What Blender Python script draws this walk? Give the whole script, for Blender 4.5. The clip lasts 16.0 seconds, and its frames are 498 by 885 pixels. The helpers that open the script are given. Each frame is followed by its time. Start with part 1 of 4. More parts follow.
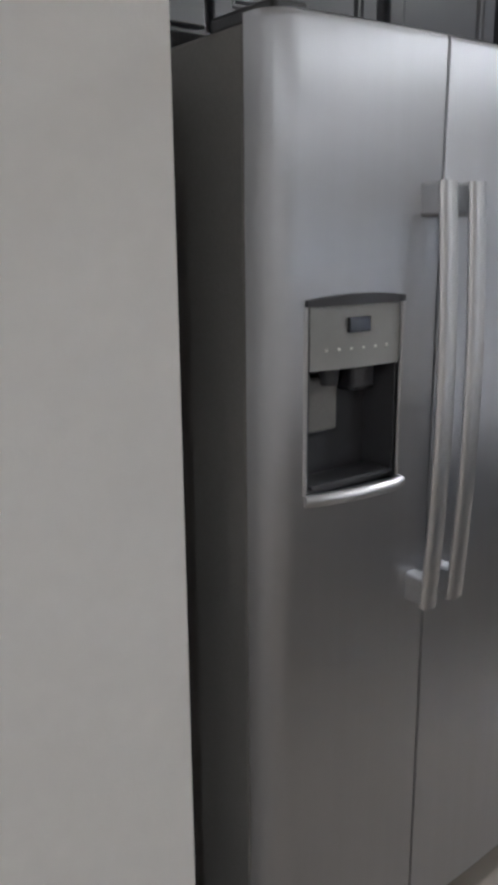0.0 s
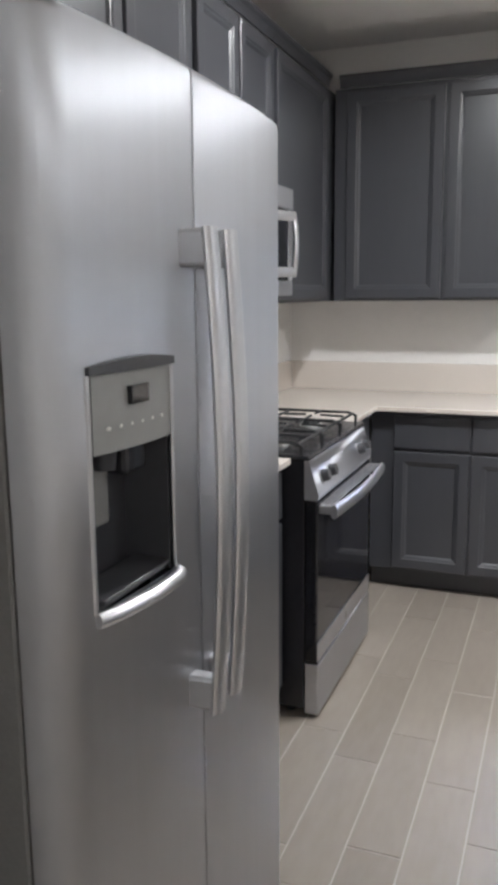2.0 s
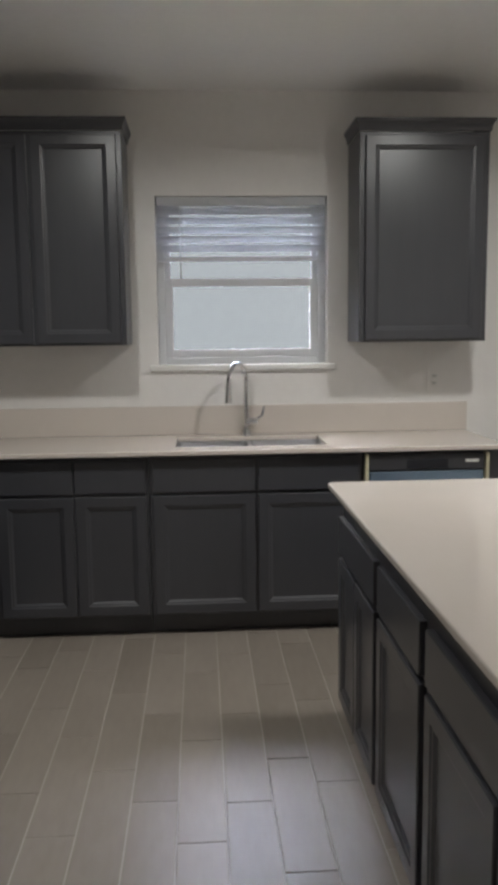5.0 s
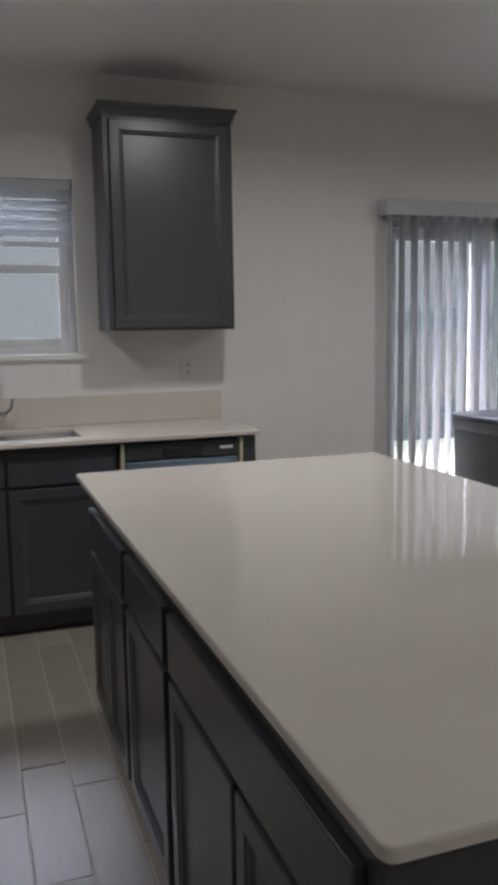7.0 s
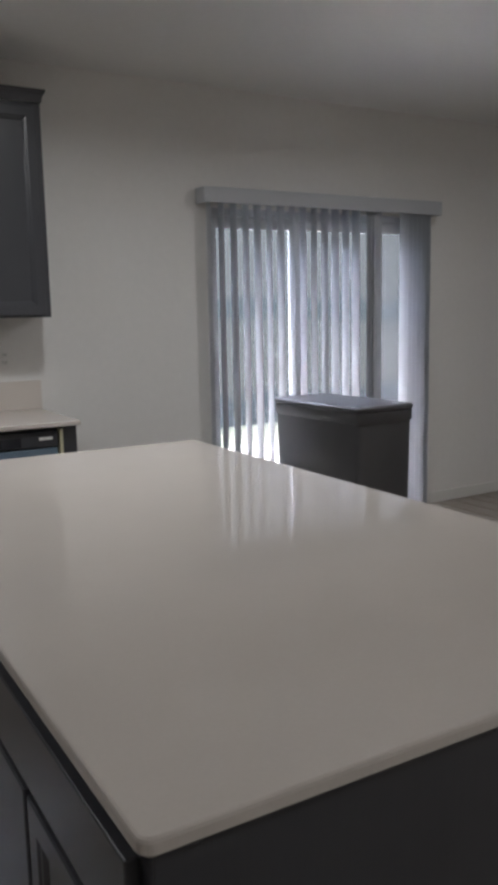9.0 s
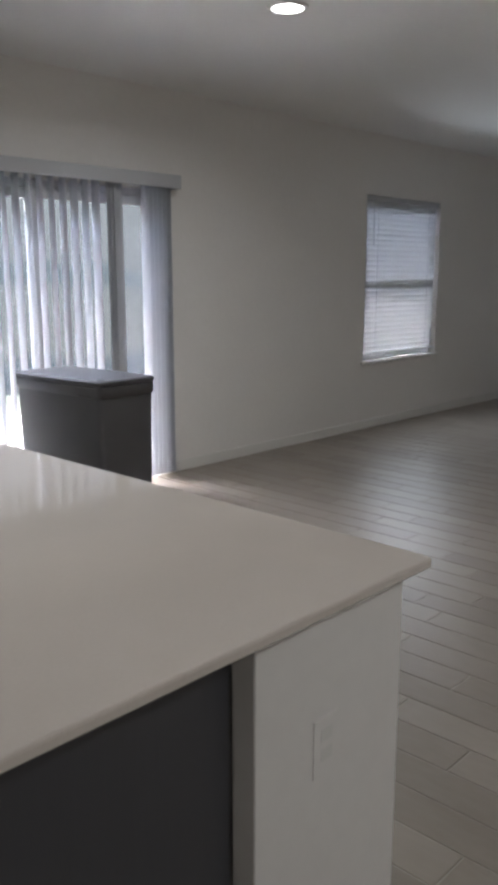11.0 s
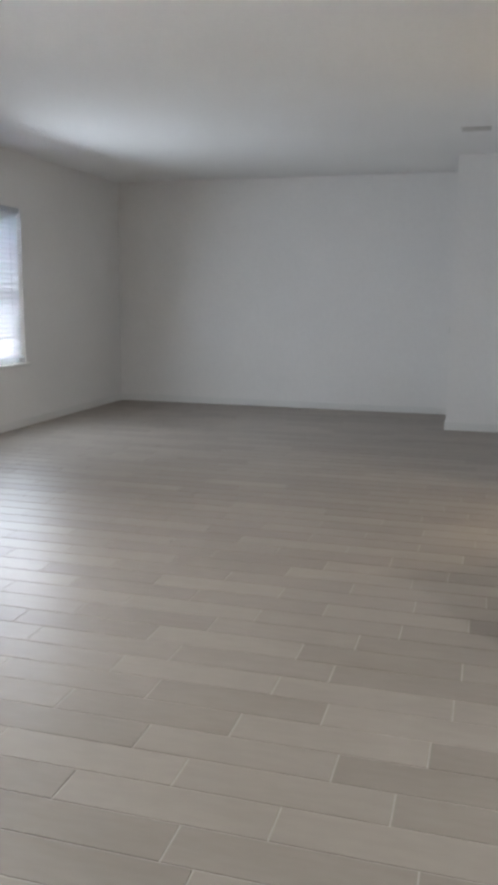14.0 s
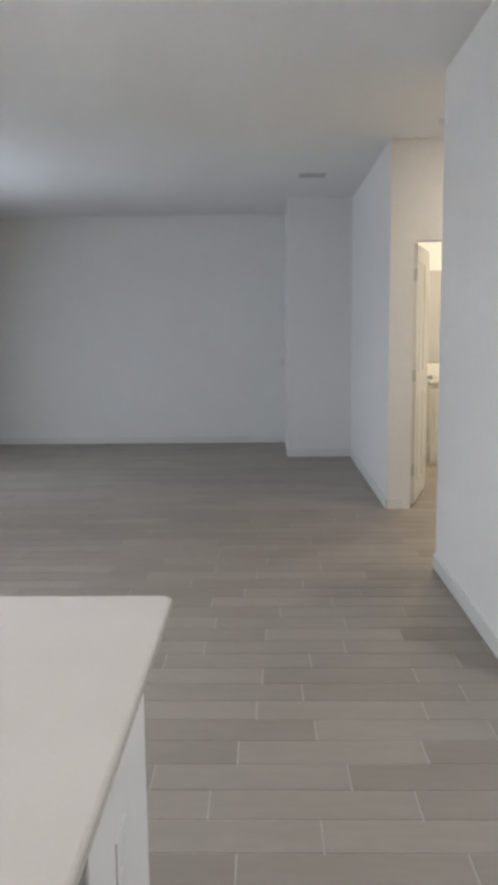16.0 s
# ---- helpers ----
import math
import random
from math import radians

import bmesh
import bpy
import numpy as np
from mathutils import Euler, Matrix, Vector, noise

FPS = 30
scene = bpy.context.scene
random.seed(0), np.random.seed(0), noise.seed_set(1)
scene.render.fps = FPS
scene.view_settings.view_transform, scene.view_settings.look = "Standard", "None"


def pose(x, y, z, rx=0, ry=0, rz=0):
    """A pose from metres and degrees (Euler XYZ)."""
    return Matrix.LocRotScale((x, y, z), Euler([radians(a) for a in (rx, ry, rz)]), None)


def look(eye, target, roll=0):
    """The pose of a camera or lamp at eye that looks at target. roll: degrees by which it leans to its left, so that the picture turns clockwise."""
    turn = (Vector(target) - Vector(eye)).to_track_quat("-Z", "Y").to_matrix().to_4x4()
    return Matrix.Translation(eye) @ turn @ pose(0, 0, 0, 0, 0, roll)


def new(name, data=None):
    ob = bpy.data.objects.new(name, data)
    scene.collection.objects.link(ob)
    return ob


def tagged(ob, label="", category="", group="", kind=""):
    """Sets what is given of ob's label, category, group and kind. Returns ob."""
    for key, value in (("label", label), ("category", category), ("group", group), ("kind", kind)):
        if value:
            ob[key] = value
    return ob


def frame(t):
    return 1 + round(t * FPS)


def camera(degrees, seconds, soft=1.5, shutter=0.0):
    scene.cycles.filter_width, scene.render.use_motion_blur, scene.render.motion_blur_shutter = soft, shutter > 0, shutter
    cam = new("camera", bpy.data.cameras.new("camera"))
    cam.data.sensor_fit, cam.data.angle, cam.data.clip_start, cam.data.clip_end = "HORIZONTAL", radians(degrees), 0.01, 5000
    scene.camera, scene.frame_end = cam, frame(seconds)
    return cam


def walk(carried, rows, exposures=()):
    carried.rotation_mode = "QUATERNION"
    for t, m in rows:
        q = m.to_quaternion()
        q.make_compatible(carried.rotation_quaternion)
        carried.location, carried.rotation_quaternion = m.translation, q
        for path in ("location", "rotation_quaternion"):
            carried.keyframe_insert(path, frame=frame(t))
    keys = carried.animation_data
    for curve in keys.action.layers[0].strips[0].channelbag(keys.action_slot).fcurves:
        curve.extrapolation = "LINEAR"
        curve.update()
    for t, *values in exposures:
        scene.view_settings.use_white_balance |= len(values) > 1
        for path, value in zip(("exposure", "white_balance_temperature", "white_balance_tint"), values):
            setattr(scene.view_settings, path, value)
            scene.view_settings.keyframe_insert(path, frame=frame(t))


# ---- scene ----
EV = 6.1
cam = camera(33.8, 16.0, soft=4.6)
PATH = [
    (0, (1.886, -4.436, 1.461), (0.339, -3.269, 0.967), -0.5),
    (0.5, (1.667, -4.372, 1.412), (0.336, -2.972, 0.891), -0.5),
    (1, (1.529, -4.339, 1.405), (0.398, -2.764, 0.912), 0.1),
    (1.5, (1.493, -4.383, 1.428), (0.662, -2.616, 0.997), 0.0),
    (2, (1.472, -4.45, 1.448), (0.759, -2.616, 1.089), -0.5),
    (2.5, (1.516, -4.451, 1.456), (0.842, -2.596, 1.13), -0.1),
    (3, (1.564, -4.44, 1.456), (1.009, -2.543, 1.152), -0.2),
    (3.5, (1.596, -4.433, 1.463), (1.207, -2.492, 1.176), -0.4),
    (4, (1.65, -4.434, 1.456), (1.437, -2.464, 1.182), -0.8),
    (4.5, (1.668, -4.439, 1.456), (1.624, -2.457, 1.19), -0.8),
    (6.8, (1.777, -4.384, 1.413), (2.382, -2.497, 1.143), -0.8),
    (7, (1.786, -4.383, 1.409), (2.436, -2.513, 1.132), -0.9),
    (7.5, (1.813, -4.379, 1.399), (2.561, -2.546, 1.115), -1.2),
    (8, (1.827, -4.38, 1.399), (2.65, -2.581, 1.108), -1.4),
    (8.2, (1.837, -4.371, 1.388), (2.686, -2.584, 1.098), -1.4),
    (10.5, (1.926, -4.524, 1.462), (3.256, -3.083, 1.066), -0.1),
    (11, (1.954, -4.528, 1.455), (3.378, -3.182, 1.053), -0.0),
    (11.5, (2.055, -4.463, 1.387), (3.57, -3.218, 0.993), -0.2),
    (12, (2.107, -4.456, 1.362), (3.718, -3.338, 0.969), -0.5),
    (12.5, (2.155, -4.46, 1.346), (3.859, -3.488, 0.956), -0.8),
    (13, (2.165, -4.485, 1.348), (3.949, -3.668, 0.964), -0.4),
    (13.5, (2.179, -4.506, 1.348), (4.027, -3.84, 0.978), -0.2),
    (14, (2.181, -4.502, 1.34), (4.073, -3.958, 0.987), 0.5),
    (14.5, (2.11, -4.51, 1.342), (4.034, -4.084, 1.004), 0.3),
    (15, (2.086, -4.296, 1.339), (4.035, -3.992, 1.007), 0.2),
    (15.5, (2.052, -4.162, 1.333), (4.015, -3.939, 1.02), 1.0),
    (16, (1.989, -3.904, 1.352), (3.97, -3.861, 1.081), -0.6),
]
walk(cam, [(t, look(eye, target, roll)) for t, eye, target, roll in PATH],
     exposures=[(t, EV + e, k, g) for t, e, k, g in (
         (0, 0.85, 5550, 8), (0.6, 1.1, 5550, 8), (2.0, 1.33, 5650, 8), (3.5, 1.15, 5850, 8), (4.7, 0.35, 5950, 7), (7.0, -0.3, 5750, 8),
         (10.4, -0.25, 5650, 8), (11.2, 0.2, 5700, 7), (12.3, 0.75, 5620, 6), (14.0, 1.2, 5550, 7), (15.2, 1.22, 5520, 7), (16.0, 1.05, 5450, 7))])

# ---------------------------------------------------------------- light
world = bpy.data.worlds.new("sky")
scene.world = world
world.use_nodes = True
wn = world.node_tree.nodes
sky = wn.new("ShaderNodeTexSky")
sky.sky_type = "NISHITA"
sky.sun_disc = False
sky.sun_elevation = radians(74)
sky.sun_rotation = radians(318)
sky.dust_density = 8.0
sky.air_density = 0.7
sky.ozone_density = 0.4
world.node_tree.links.new(sky.outputs["Color"], wn["Background"].inputs["Color"])
wn["Background"].inputs["Strength"].default_value = 0.088

# a hazy sun, almost all of it scattered into the sky
sun = new("sun", bpy.data.lights.new("sun", "SUN"))
sun.data.energy = 0.01
sun.data.angle = radians(10)
sun.data.color = (1.0, 0.95, 0.88)
sun.matrix_world = look((0, 0, 10), (0.083, -0.263, 9.04))

CAN_POWER = 0.215
# the last, over the entry, is unseen and added to fill that end
CANS = [(1.17, -1.75), (2.95, -1.62), (5.15, -1.76), (3.4, -5.8)]
HALL_POWER = 0.13
BATH_POWER = 0.22

CEIL = 2.70
BACKDROP_GLOW = 0.0064


def area_lamp(name, m, sx, sy, power, color, disk=False):
    d = bpy.data.lights.new(name, "AREA")
    d.shape = "DISK" if disk else "RECTANGLE"
    d.size, d.energy, d.color = sx, power, color
    if not disk:
        d.size_y = sy
    ob = new(name, d)
    ob.matrix_world = m
    return ob


for cx, cy in CANS:
    area_lamp("can_lamp", pose(cx, cy, CEIL - 0.014), 0.15, 0.15, CAN_POWER, (1.0, 0.92, 0.82), True).data.spread = radians(164)
# added fill lamp on the room side of the blind, in place of window daylight
lamp = area_lamp("window_fill", pose(8.95, -0.15, 1.41, -78), 1.22, 1.10, 0.20, (0.98, 0.99, 1.0))
lamp.data.spread = radians(160)
area_lamp("hall_lamp", pose(7.3, -6.0, CEIL - 0.012), 0.11, 0.11, HALL_POWER, (1.0, 0.78, 0.52), True)
area_lamp("bath_lamp", pose(9.6, -5.9, CEIL - 0.012), 0.3, 0.3, BATH_POWER, (1.0, 0.78, 0.50), True)


# ---------------------------------------------------------------- materials
def mat(name, color, rough=0.5, metal=0.0, vary=0.12, big=1.5, fine=60.0, bump=0.0, bump_scale=None,
        stretch=(1, 1, 1), spec=0.5, rough_vary=0.0, random_by=None, coat=0.0, tint=None):
    m = bpy.data.materials.new(name)
    m.use_nodes = True
    nt = m.node_tree
    nd, ln = nt.nodes, nt.links
    b = nd["Principled BSDF"]
    b.inputs["Roughness"].default_value = rough
    b.inputs["Metallic"].default_value = metal
    b.inputs["Specular IOR Level"].default_value = spec
    b.inputs["Coat Weight"].default_value = coat
    geo = nd.new("ShaderNodeNewGeometry")
    mp = nd.new("ShaderNodeMapping")
    mp.inputs["Scale"].default_value = stretch
    ln.new(geo.outputs["Position"], mp.inputs["Vector"])
    n1 = nd.new("ShaderNodeTexNoise")
    n1.inputs["Scale"].default_value, n1.inputs["Detail"].default_value = big, (2 if random_by else 4)
    n2 = nd.new("ShaderNodeTexNoise")
    n2.inputs["Scale"].default_value, n2.inputs["Detail"].default_value = fine, (3 if random_by else 6)
    vec = mp.outputs["Vector"]
    if random_by:
        if random_by == "object":
            src = nd.new("ShaderNodeObjectInfo").outputs["Random"]
        else:
            src = geo.outputs["Random Per Island"]
        mul = nd.new("ShaderNodeMath")
        mul.operation = "MULTIPLY"
        mul.inputs[1].default_value = 37.0
        ln.new(src, mul.inputs[0])
        add = nd.new("ShaderNodeVectorMath")
        add.operation = "ADD"
        ln.new(vec, add.inputs[0])
        ln.new(mul.outputs[0], add.inputs[1])
        vec = add.outputs[0]
    ln.new(vec, n1.inputs["Vector"])
    ln.new(vec, n2.inputs["Vector"])
    mix = nd.new("ShaderNodeMath")
    mix.operation = "ADD"
    ln.new(n1.outputs["Fac"], mix.inputs[0])
    ln.new(n2.outputs["Fac"], mix.inputs[1])
    val = mix.outputs[0]
    if random_by:
        ad = nd.new("ShaderNodeMath")
        ad.operation = "MULTIPLY_ADD"
        ad.inputs[1].default_value = 0.9
        ad.inputs[2].default_value = -0.45
        ln.new(src, ad.inputs[0])
        soft = nd.new("ShaderNodeMath")
        soft.operation = "MULTIPLY_ADD"
        soft.inputs[1].default_value, soft.inputs[2].default_value = 0.85, 0.15
        ln.new(val, soft.inputs[0])
        ad2 = nd.new("ShaderNodeMath")
        ad2.operation = "ADD"
        ln.new(soft.outputs[0], ad2.inputs[0])
        ln.new(ad.outputs[0], ad2.inputs[1])
        val = ad2.outputs[0]
    mr = nd.new("ShaderNodeMapRange")
    mr.inputs["From Min"].default_value, mr.inputs["From Max"].default_value = (0.1, 1.9) if random_by else (0.55, 1.45)
    ln.new(val, mr.inputs["Value"])
    cm = nd.new("ShaderNodeMix")
    cm.data_type = "RGBA"
    hi = tint or color
    cm.inputs["A"].default_value = (*[c * (1 - vary) for c in color], 1)
    cm.inputs["B"].default_value = (*[min(1, c * (1 + vary)) for c in hi], 1)
    ln.new(mr.outputs[0], cm.inputs["Factor"])
    ln.new(cm.outputs["Result"], b.inputs["Base Color"])
    if rough_vary:
        rr = nd.new("ShaderNodeMapRange")
        rr.inputs["To Min"].default_value, rr.inputs["To Max"].default_value = rough - rough_vary, rough + rough_vary
        ln.new(n1.outputs["Fac"], rr.inputs["Value"])
        ln.new(rr.outputs[0], b.inputs["Roughness"])
    if bump:
        bp = nd.new("ShaderNodeBump")
        bp.inputs["Strength"].default_value = bump
        bp.inputs["Distance"].default_value = 0.002
        if bump_scale:
            n3 = nd.new("ShaderNodeTexNoise")
            n3.inputs["Scale"].default_value, n3.inputs["Detail"].default_value = bump_scale, 3
            ln.new(mp.outputs["Vector"], n3.inputs["Vector"])
            ln.new(n3.outputs["Fac"], bp.inputs["Height"])
        else:
            ln.new(n2.outputs["Fac"], bp.inputs["Height"])
        ln.new(bp.outputs[0], b.inputs["Normal"])
    return m


def emit(name, color, strength):
    m = mat(name, color)
    b = m.node_tree.nodes["Principled BSDF"]
    b.inputs["Emission Color"].default_value = (*color, 1)
    b.inputs["Emission Strength"].default_value = strength
    return m


def glass(name, rough=0.0, color=(1, 1, 1)):
    m = bpy.data.materials.new(name)
    m.use_nodes = True
    nd, ln = m.node_tree.nodes, m.node_tree.links
    tr = nd.new("ShaderNodeBsdfTransparent")
    tr.inputs["Color"].default_value = (*color, 1)
    gl = nd.new("ShaderNodeBsdfGlossy")
    gl.inputs["Roughness"].default_value = rough
    fr = nd.new("ShaderNodeFresnel")
    fr.inputs["IOR"].default_value = 1.45
    mx = nd.new("ShaderNodeMixShader")
    ln.new(fr.outputs[0], mx.inputs[0])
    ln.new(tr.outputs[0], mx.inputs[1])
    ln.new(gl.outputs[0], mx.inputs[2])
    ln.new(mx.outputs[0], nd["Material Output"].inputs["Surface"])
    return m


def slat_mat(name, color, through_light):
    m = mat(name, color, rough=0.45, vary=0.03, big=4, fine=120)
    nd, ln = m.node_tree.nodes, m.node_tree.links
    b = nd["Principled BSDF"]
    tl = nd.new("ShaderNodeBsdfTranslucent")
    tl.inputs["Color"].default_value = (*color, 1)
    mx = nd.new("ShaderNodeMixShader")
    mx.inputs[0].default_value = through_light
    ln.new(b.outputs[0], mx.inputs[1])
    ln.new(tl.outputs[0], mx.inputs[2])
    ln.new(mx.outputs[0], nd["Material Output"].inputs["Surface"])
    return m


M_WALL = mat("wall_paint", (0.83, 0.81, 0.785), rough=0.65, vary=0.03, big=0.7, fine=25, bump=0.12, bump_scale=140)
M_CEIL = mat("ceiling_paint", (0.86, 0.85, 0.83), rough=0.8, vary=0.03, big=0.8, fine=30, bump=0.25, bump_scale=110)
M_TRIM = mat("trim_paint", (0.78, 0.77, 0.74), rough=0.35, vary=0.03)
M_GROUT = mat("grout", (0.44, 0.40, 0.355), rough=0.9, vary=0.12, big=3, fine=200, bump=0.3)
M_TILE = mat("wood_look_tile", (0.265, 0.228, 0.190), rough=0.38, spec=0.42, vary=0.17, big=0.9, fine=6.0, stretch=(7, 1.6, 1),
             random_by="object", tint=(0.285, 0.252, 0.215))
M_TILE_FAR = mat("wood_look_tile_far", (0.265, 0.228, 0.190), rough=0.38, spec=0.42, vary=0.17, big=0.9, fine=6.0, stretch=(7, 1.6, 1),
                 random_by="island", tint=(0.285, 0.252, 0.215))
M_ESP = mat("espresso_wood", (0.060, 0.061, 0.070), rough=0.30, spec=0.70, vary=0.07, big=1.5, fine=8, stretch=(14, 14, 1), bump=0.015, rough_vary=0.012)
M_QUARTZ = mat("white_quartz", (0.68, 0.622, 0.565), rough=0.05, vary=0.03, big=5, fine=160, rough_vary=0.01)
M_STEEL = mat("brushed_steel", (0.60, 0.61, 0.645), rough=0.46, metal=1.0, vary=0.03, big=1.0, fine=60, stretch=(40, 40, 1))
# brushed upright: reflections smear sideways
sn_, sl_ = M_STEEL.node_tree.nodes, M_STEEL.node_tree.links
brush = sn_.new("ShaderNodeBsdfAnisotropic")
brush.inputs["Roughness"].default_value, brush.inputs["Anisotropy"].default_value = 0.44, -0.62
tg = sn_.new("ShaderNodeTangent")
tg.direction_type, tg.axis = "RADIAL", "Z"
sl_.new(tg.outputs[0], brush.inputs["Tangent"])
sl_.new(sn_["Principled BSDF"].inputs["Base Color"].links[0].from_socket, brush.inputs["Color"])
blend = sn_.new("ShaderNodeMixShader")
blend.inputs["Fac"].default_value = 0.90
sl_.new(sn_["Principled BSDF"].outputs[0], blend.inputs[1])
sl_.new(brush.outputs[0], blend.inputs[2])
sl_.new(blend.outputs[0], sn_["Material Output"].inputs["Surface"])
M_STEEL_B = mat("bright_steel", (0.62, 0.62, 0.635), rough=0.40, metal=1.0, vary=0.04, big=3, fine=90)
M_CHROME = mat("chrome", (0.75, 0.75, 0.76), rough=0.08, metal=1.0, vary=0.02)
M_FRSIDE = mat("fridge_side_paint", (0.19, 0.184, 0.178), rough=0.5, vary=0.12, big=3, fine=180, bump=0.15)
M_BLACK = mat("black_enamel", (0.020, 0.020, 0.024), rough=0.18, vary=0.2, big=4)
M_BLKGLASS = mat("black_glass", (0.012, 0.012, 0.015), rough=0.06, vary=0.2, big=4)
M_IRON = mat("cast_iron", (0.02, 0.02, 0.021), rough=0.55, vary=0.25, big=8, fine=160, bump=0.3)
M_DGREY = mat("dark_grey_plastic", (0.05, 0.05, 0.055), rough=0.4, vary=0.12)
M_LGREY = mat("light_grey_plastic", (0.29, 0.29, 0.28), rough=0.35, vary=0.06)
M_WHITEP = mat("white_plastic", (0.75, 0.74, 0.71), rough=0.35, vary=0.03)
M_VINYL = mat("white_vinyl", (0.62, 0.63, 0.65), rough=0.4, vary=0.03)
M_TAPE = mat("yellow_foam_strip", (0.62, 0.58, 0.40), rough=0.8, vary=0.1, fine=120, bump=0.3)
M_FILM = mat("blue_film_steel", (0.30, 0.40, 0.52), rough=0.25, metal=0.7, vary=0.08, big=5)
M_BIN = mat("dark_bin_plastic", (0.075, 0.073, 0.077), rough=0.36, vary=0.2, big=4, fine=180, bump=0.2)
M_SLAT = slat_mat("blind_vinyl", (0.50, 0.515, 0.545), 0.12)
M_SLATH = slat_mat("blind_slat_white", (0.60, 0.61, 0.63), 0.18)
# lit copy of the slat white: window brightness put into its colour
M_SLATH_LIT = slat_mat("blind_slat_lit_white", (0.66, 0.665, 0.67), 0.36)
M_VALANCE = mat("valance_vinyl", (0.50, 0.51, 0.535), rough=0.45, vary=0.03)
M_GLASS = glass("window_glass")
M_LENS = emit("lamp_lens", (1.0, 0.92, 0.82), 0.08)
M_CONC = mat("concrete", (0.16, 0.155, 0.15), rough=0.85, vary=0.12, big=1.2, fine=40, bump=0.3)
M_LAWN = mat("lawn", (0.05, 0.055, 0.035), rough=0.9, vary=0.4, big=0.8, fine=20, bump=0.5)


# glowing card: the outdoor brightness is painted on as emission
M_BACKDROP = mat("glowing_backdrop", (0.0, 0.0, 0.0), rough=1.0, spec=0.0)
hn_, hl_ = M_BACKDROP.node_tree.nodes, M_BACKDROP.node_tree.links
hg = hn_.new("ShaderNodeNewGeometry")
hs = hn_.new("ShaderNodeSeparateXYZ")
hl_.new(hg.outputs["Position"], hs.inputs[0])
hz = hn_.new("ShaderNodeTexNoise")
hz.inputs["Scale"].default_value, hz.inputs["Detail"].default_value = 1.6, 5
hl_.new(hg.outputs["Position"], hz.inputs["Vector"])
# brightness painted by ragged height: pale yard, low band of far trees, open sky
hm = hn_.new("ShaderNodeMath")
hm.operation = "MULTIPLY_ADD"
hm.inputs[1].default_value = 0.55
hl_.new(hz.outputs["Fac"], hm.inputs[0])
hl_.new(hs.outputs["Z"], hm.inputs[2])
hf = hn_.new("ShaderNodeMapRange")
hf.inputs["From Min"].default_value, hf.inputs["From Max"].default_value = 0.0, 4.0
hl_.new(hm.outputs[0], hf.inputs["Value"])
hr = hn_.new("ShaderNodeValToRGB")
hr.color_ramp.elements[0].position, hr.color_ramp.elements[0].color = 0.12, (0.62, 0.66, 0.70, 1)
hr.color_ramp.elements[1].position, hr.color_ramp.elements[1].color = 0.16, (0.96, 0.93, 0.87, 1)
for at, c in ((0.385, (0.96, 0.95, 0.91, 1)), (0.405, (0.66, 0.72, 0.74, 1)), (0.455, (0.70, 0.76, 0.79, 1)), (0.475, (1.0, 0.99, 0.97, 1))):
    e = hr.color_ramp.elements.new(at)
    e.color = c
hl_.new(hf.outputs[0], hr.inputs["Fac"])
# tree band faded out behind the sink window to fit the camera's view
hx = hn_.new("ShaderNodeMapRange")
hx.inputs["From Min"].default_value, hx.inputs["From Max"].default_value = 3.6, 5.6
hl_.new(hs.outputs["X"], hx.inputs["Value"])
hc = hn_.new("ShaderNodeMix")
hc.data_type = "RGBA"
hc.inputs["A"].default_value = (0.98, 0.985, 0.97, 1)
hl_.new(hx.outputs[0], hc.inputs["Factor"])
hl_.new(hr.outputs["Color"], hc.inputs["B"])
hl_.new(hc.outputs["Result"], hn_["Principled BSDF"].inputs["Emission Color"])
hn_["Principled BSDF"].inputs["Emission Strength"].default_value = BACKDROP_GLOW

# ---------------------------------------------------------------- builders
def finish(name, bm, material, smooth=False):
    bmesh.ops.recalc_face_normals(bm, faces=bm.faces[:])
    me = bpy.data.meshes.new(name)
    bm.to_mesh(me)
    bm.free()
    me.materials.append(material)
    if smooth:
        for p in me.polygons:
            p.use_smooth = True
        me.set_sharp_from_angle(angle=radians(40))
    return me


def part(name, bm, material, parent=None, label="", smooth=False):
    ob = new(name, finish(name, bm, material, smooth))
    if parent:
        ob.parent = parent
        if parent.type == "EMPTY":
            ob.matrix_parent_inverse = Matrix.Translation(-Vector(parent.location))
    if label:
        tagged(ob, label)
    return ob


def thing(name, at, label, category, group="", kind=""):
    ob = new(name)
    ob.location = at
    ob.empty_display_size = 0.1
    return tagged(ob, label, category, group, kind)


def box(lo, hi, bev=0.0, bm=None, seg=2):
    bm = bm or bmesh.new()
    r = bmesh.ops.create_cube(bm, size=1)
    vs = r["verts"]
    for v in vs:
        v.co = Vector([lo[i] + (v.co[i] + 0.5) * (hi[i] - lo[i]) for i in range(3)])
    if bev:
        es = list({e for v in vs for e in v.link_edges})
        bmesh.ops.bevel(bm, geom=es, offset=bev, segments=seg, affect="EDGES", profile=0.5)
    return bm


def cyl(a, b, r, r2=None, n=16, bm=None):
    bm = bm or bmesh.new()
    a, b = Vector(a), Vector(b)
    d = b - a
    m = Matrix.Translation((a + b) / 2) @ d.to_track_quat("Z", "Y").to_matrix().to_4x4()
    bmesh.ops.create_cone(bm, cap_ends=True, segments=n, radius1=r, radius2=r if r2 is None else r2, depth=d.length, matrix=m)
    return bm


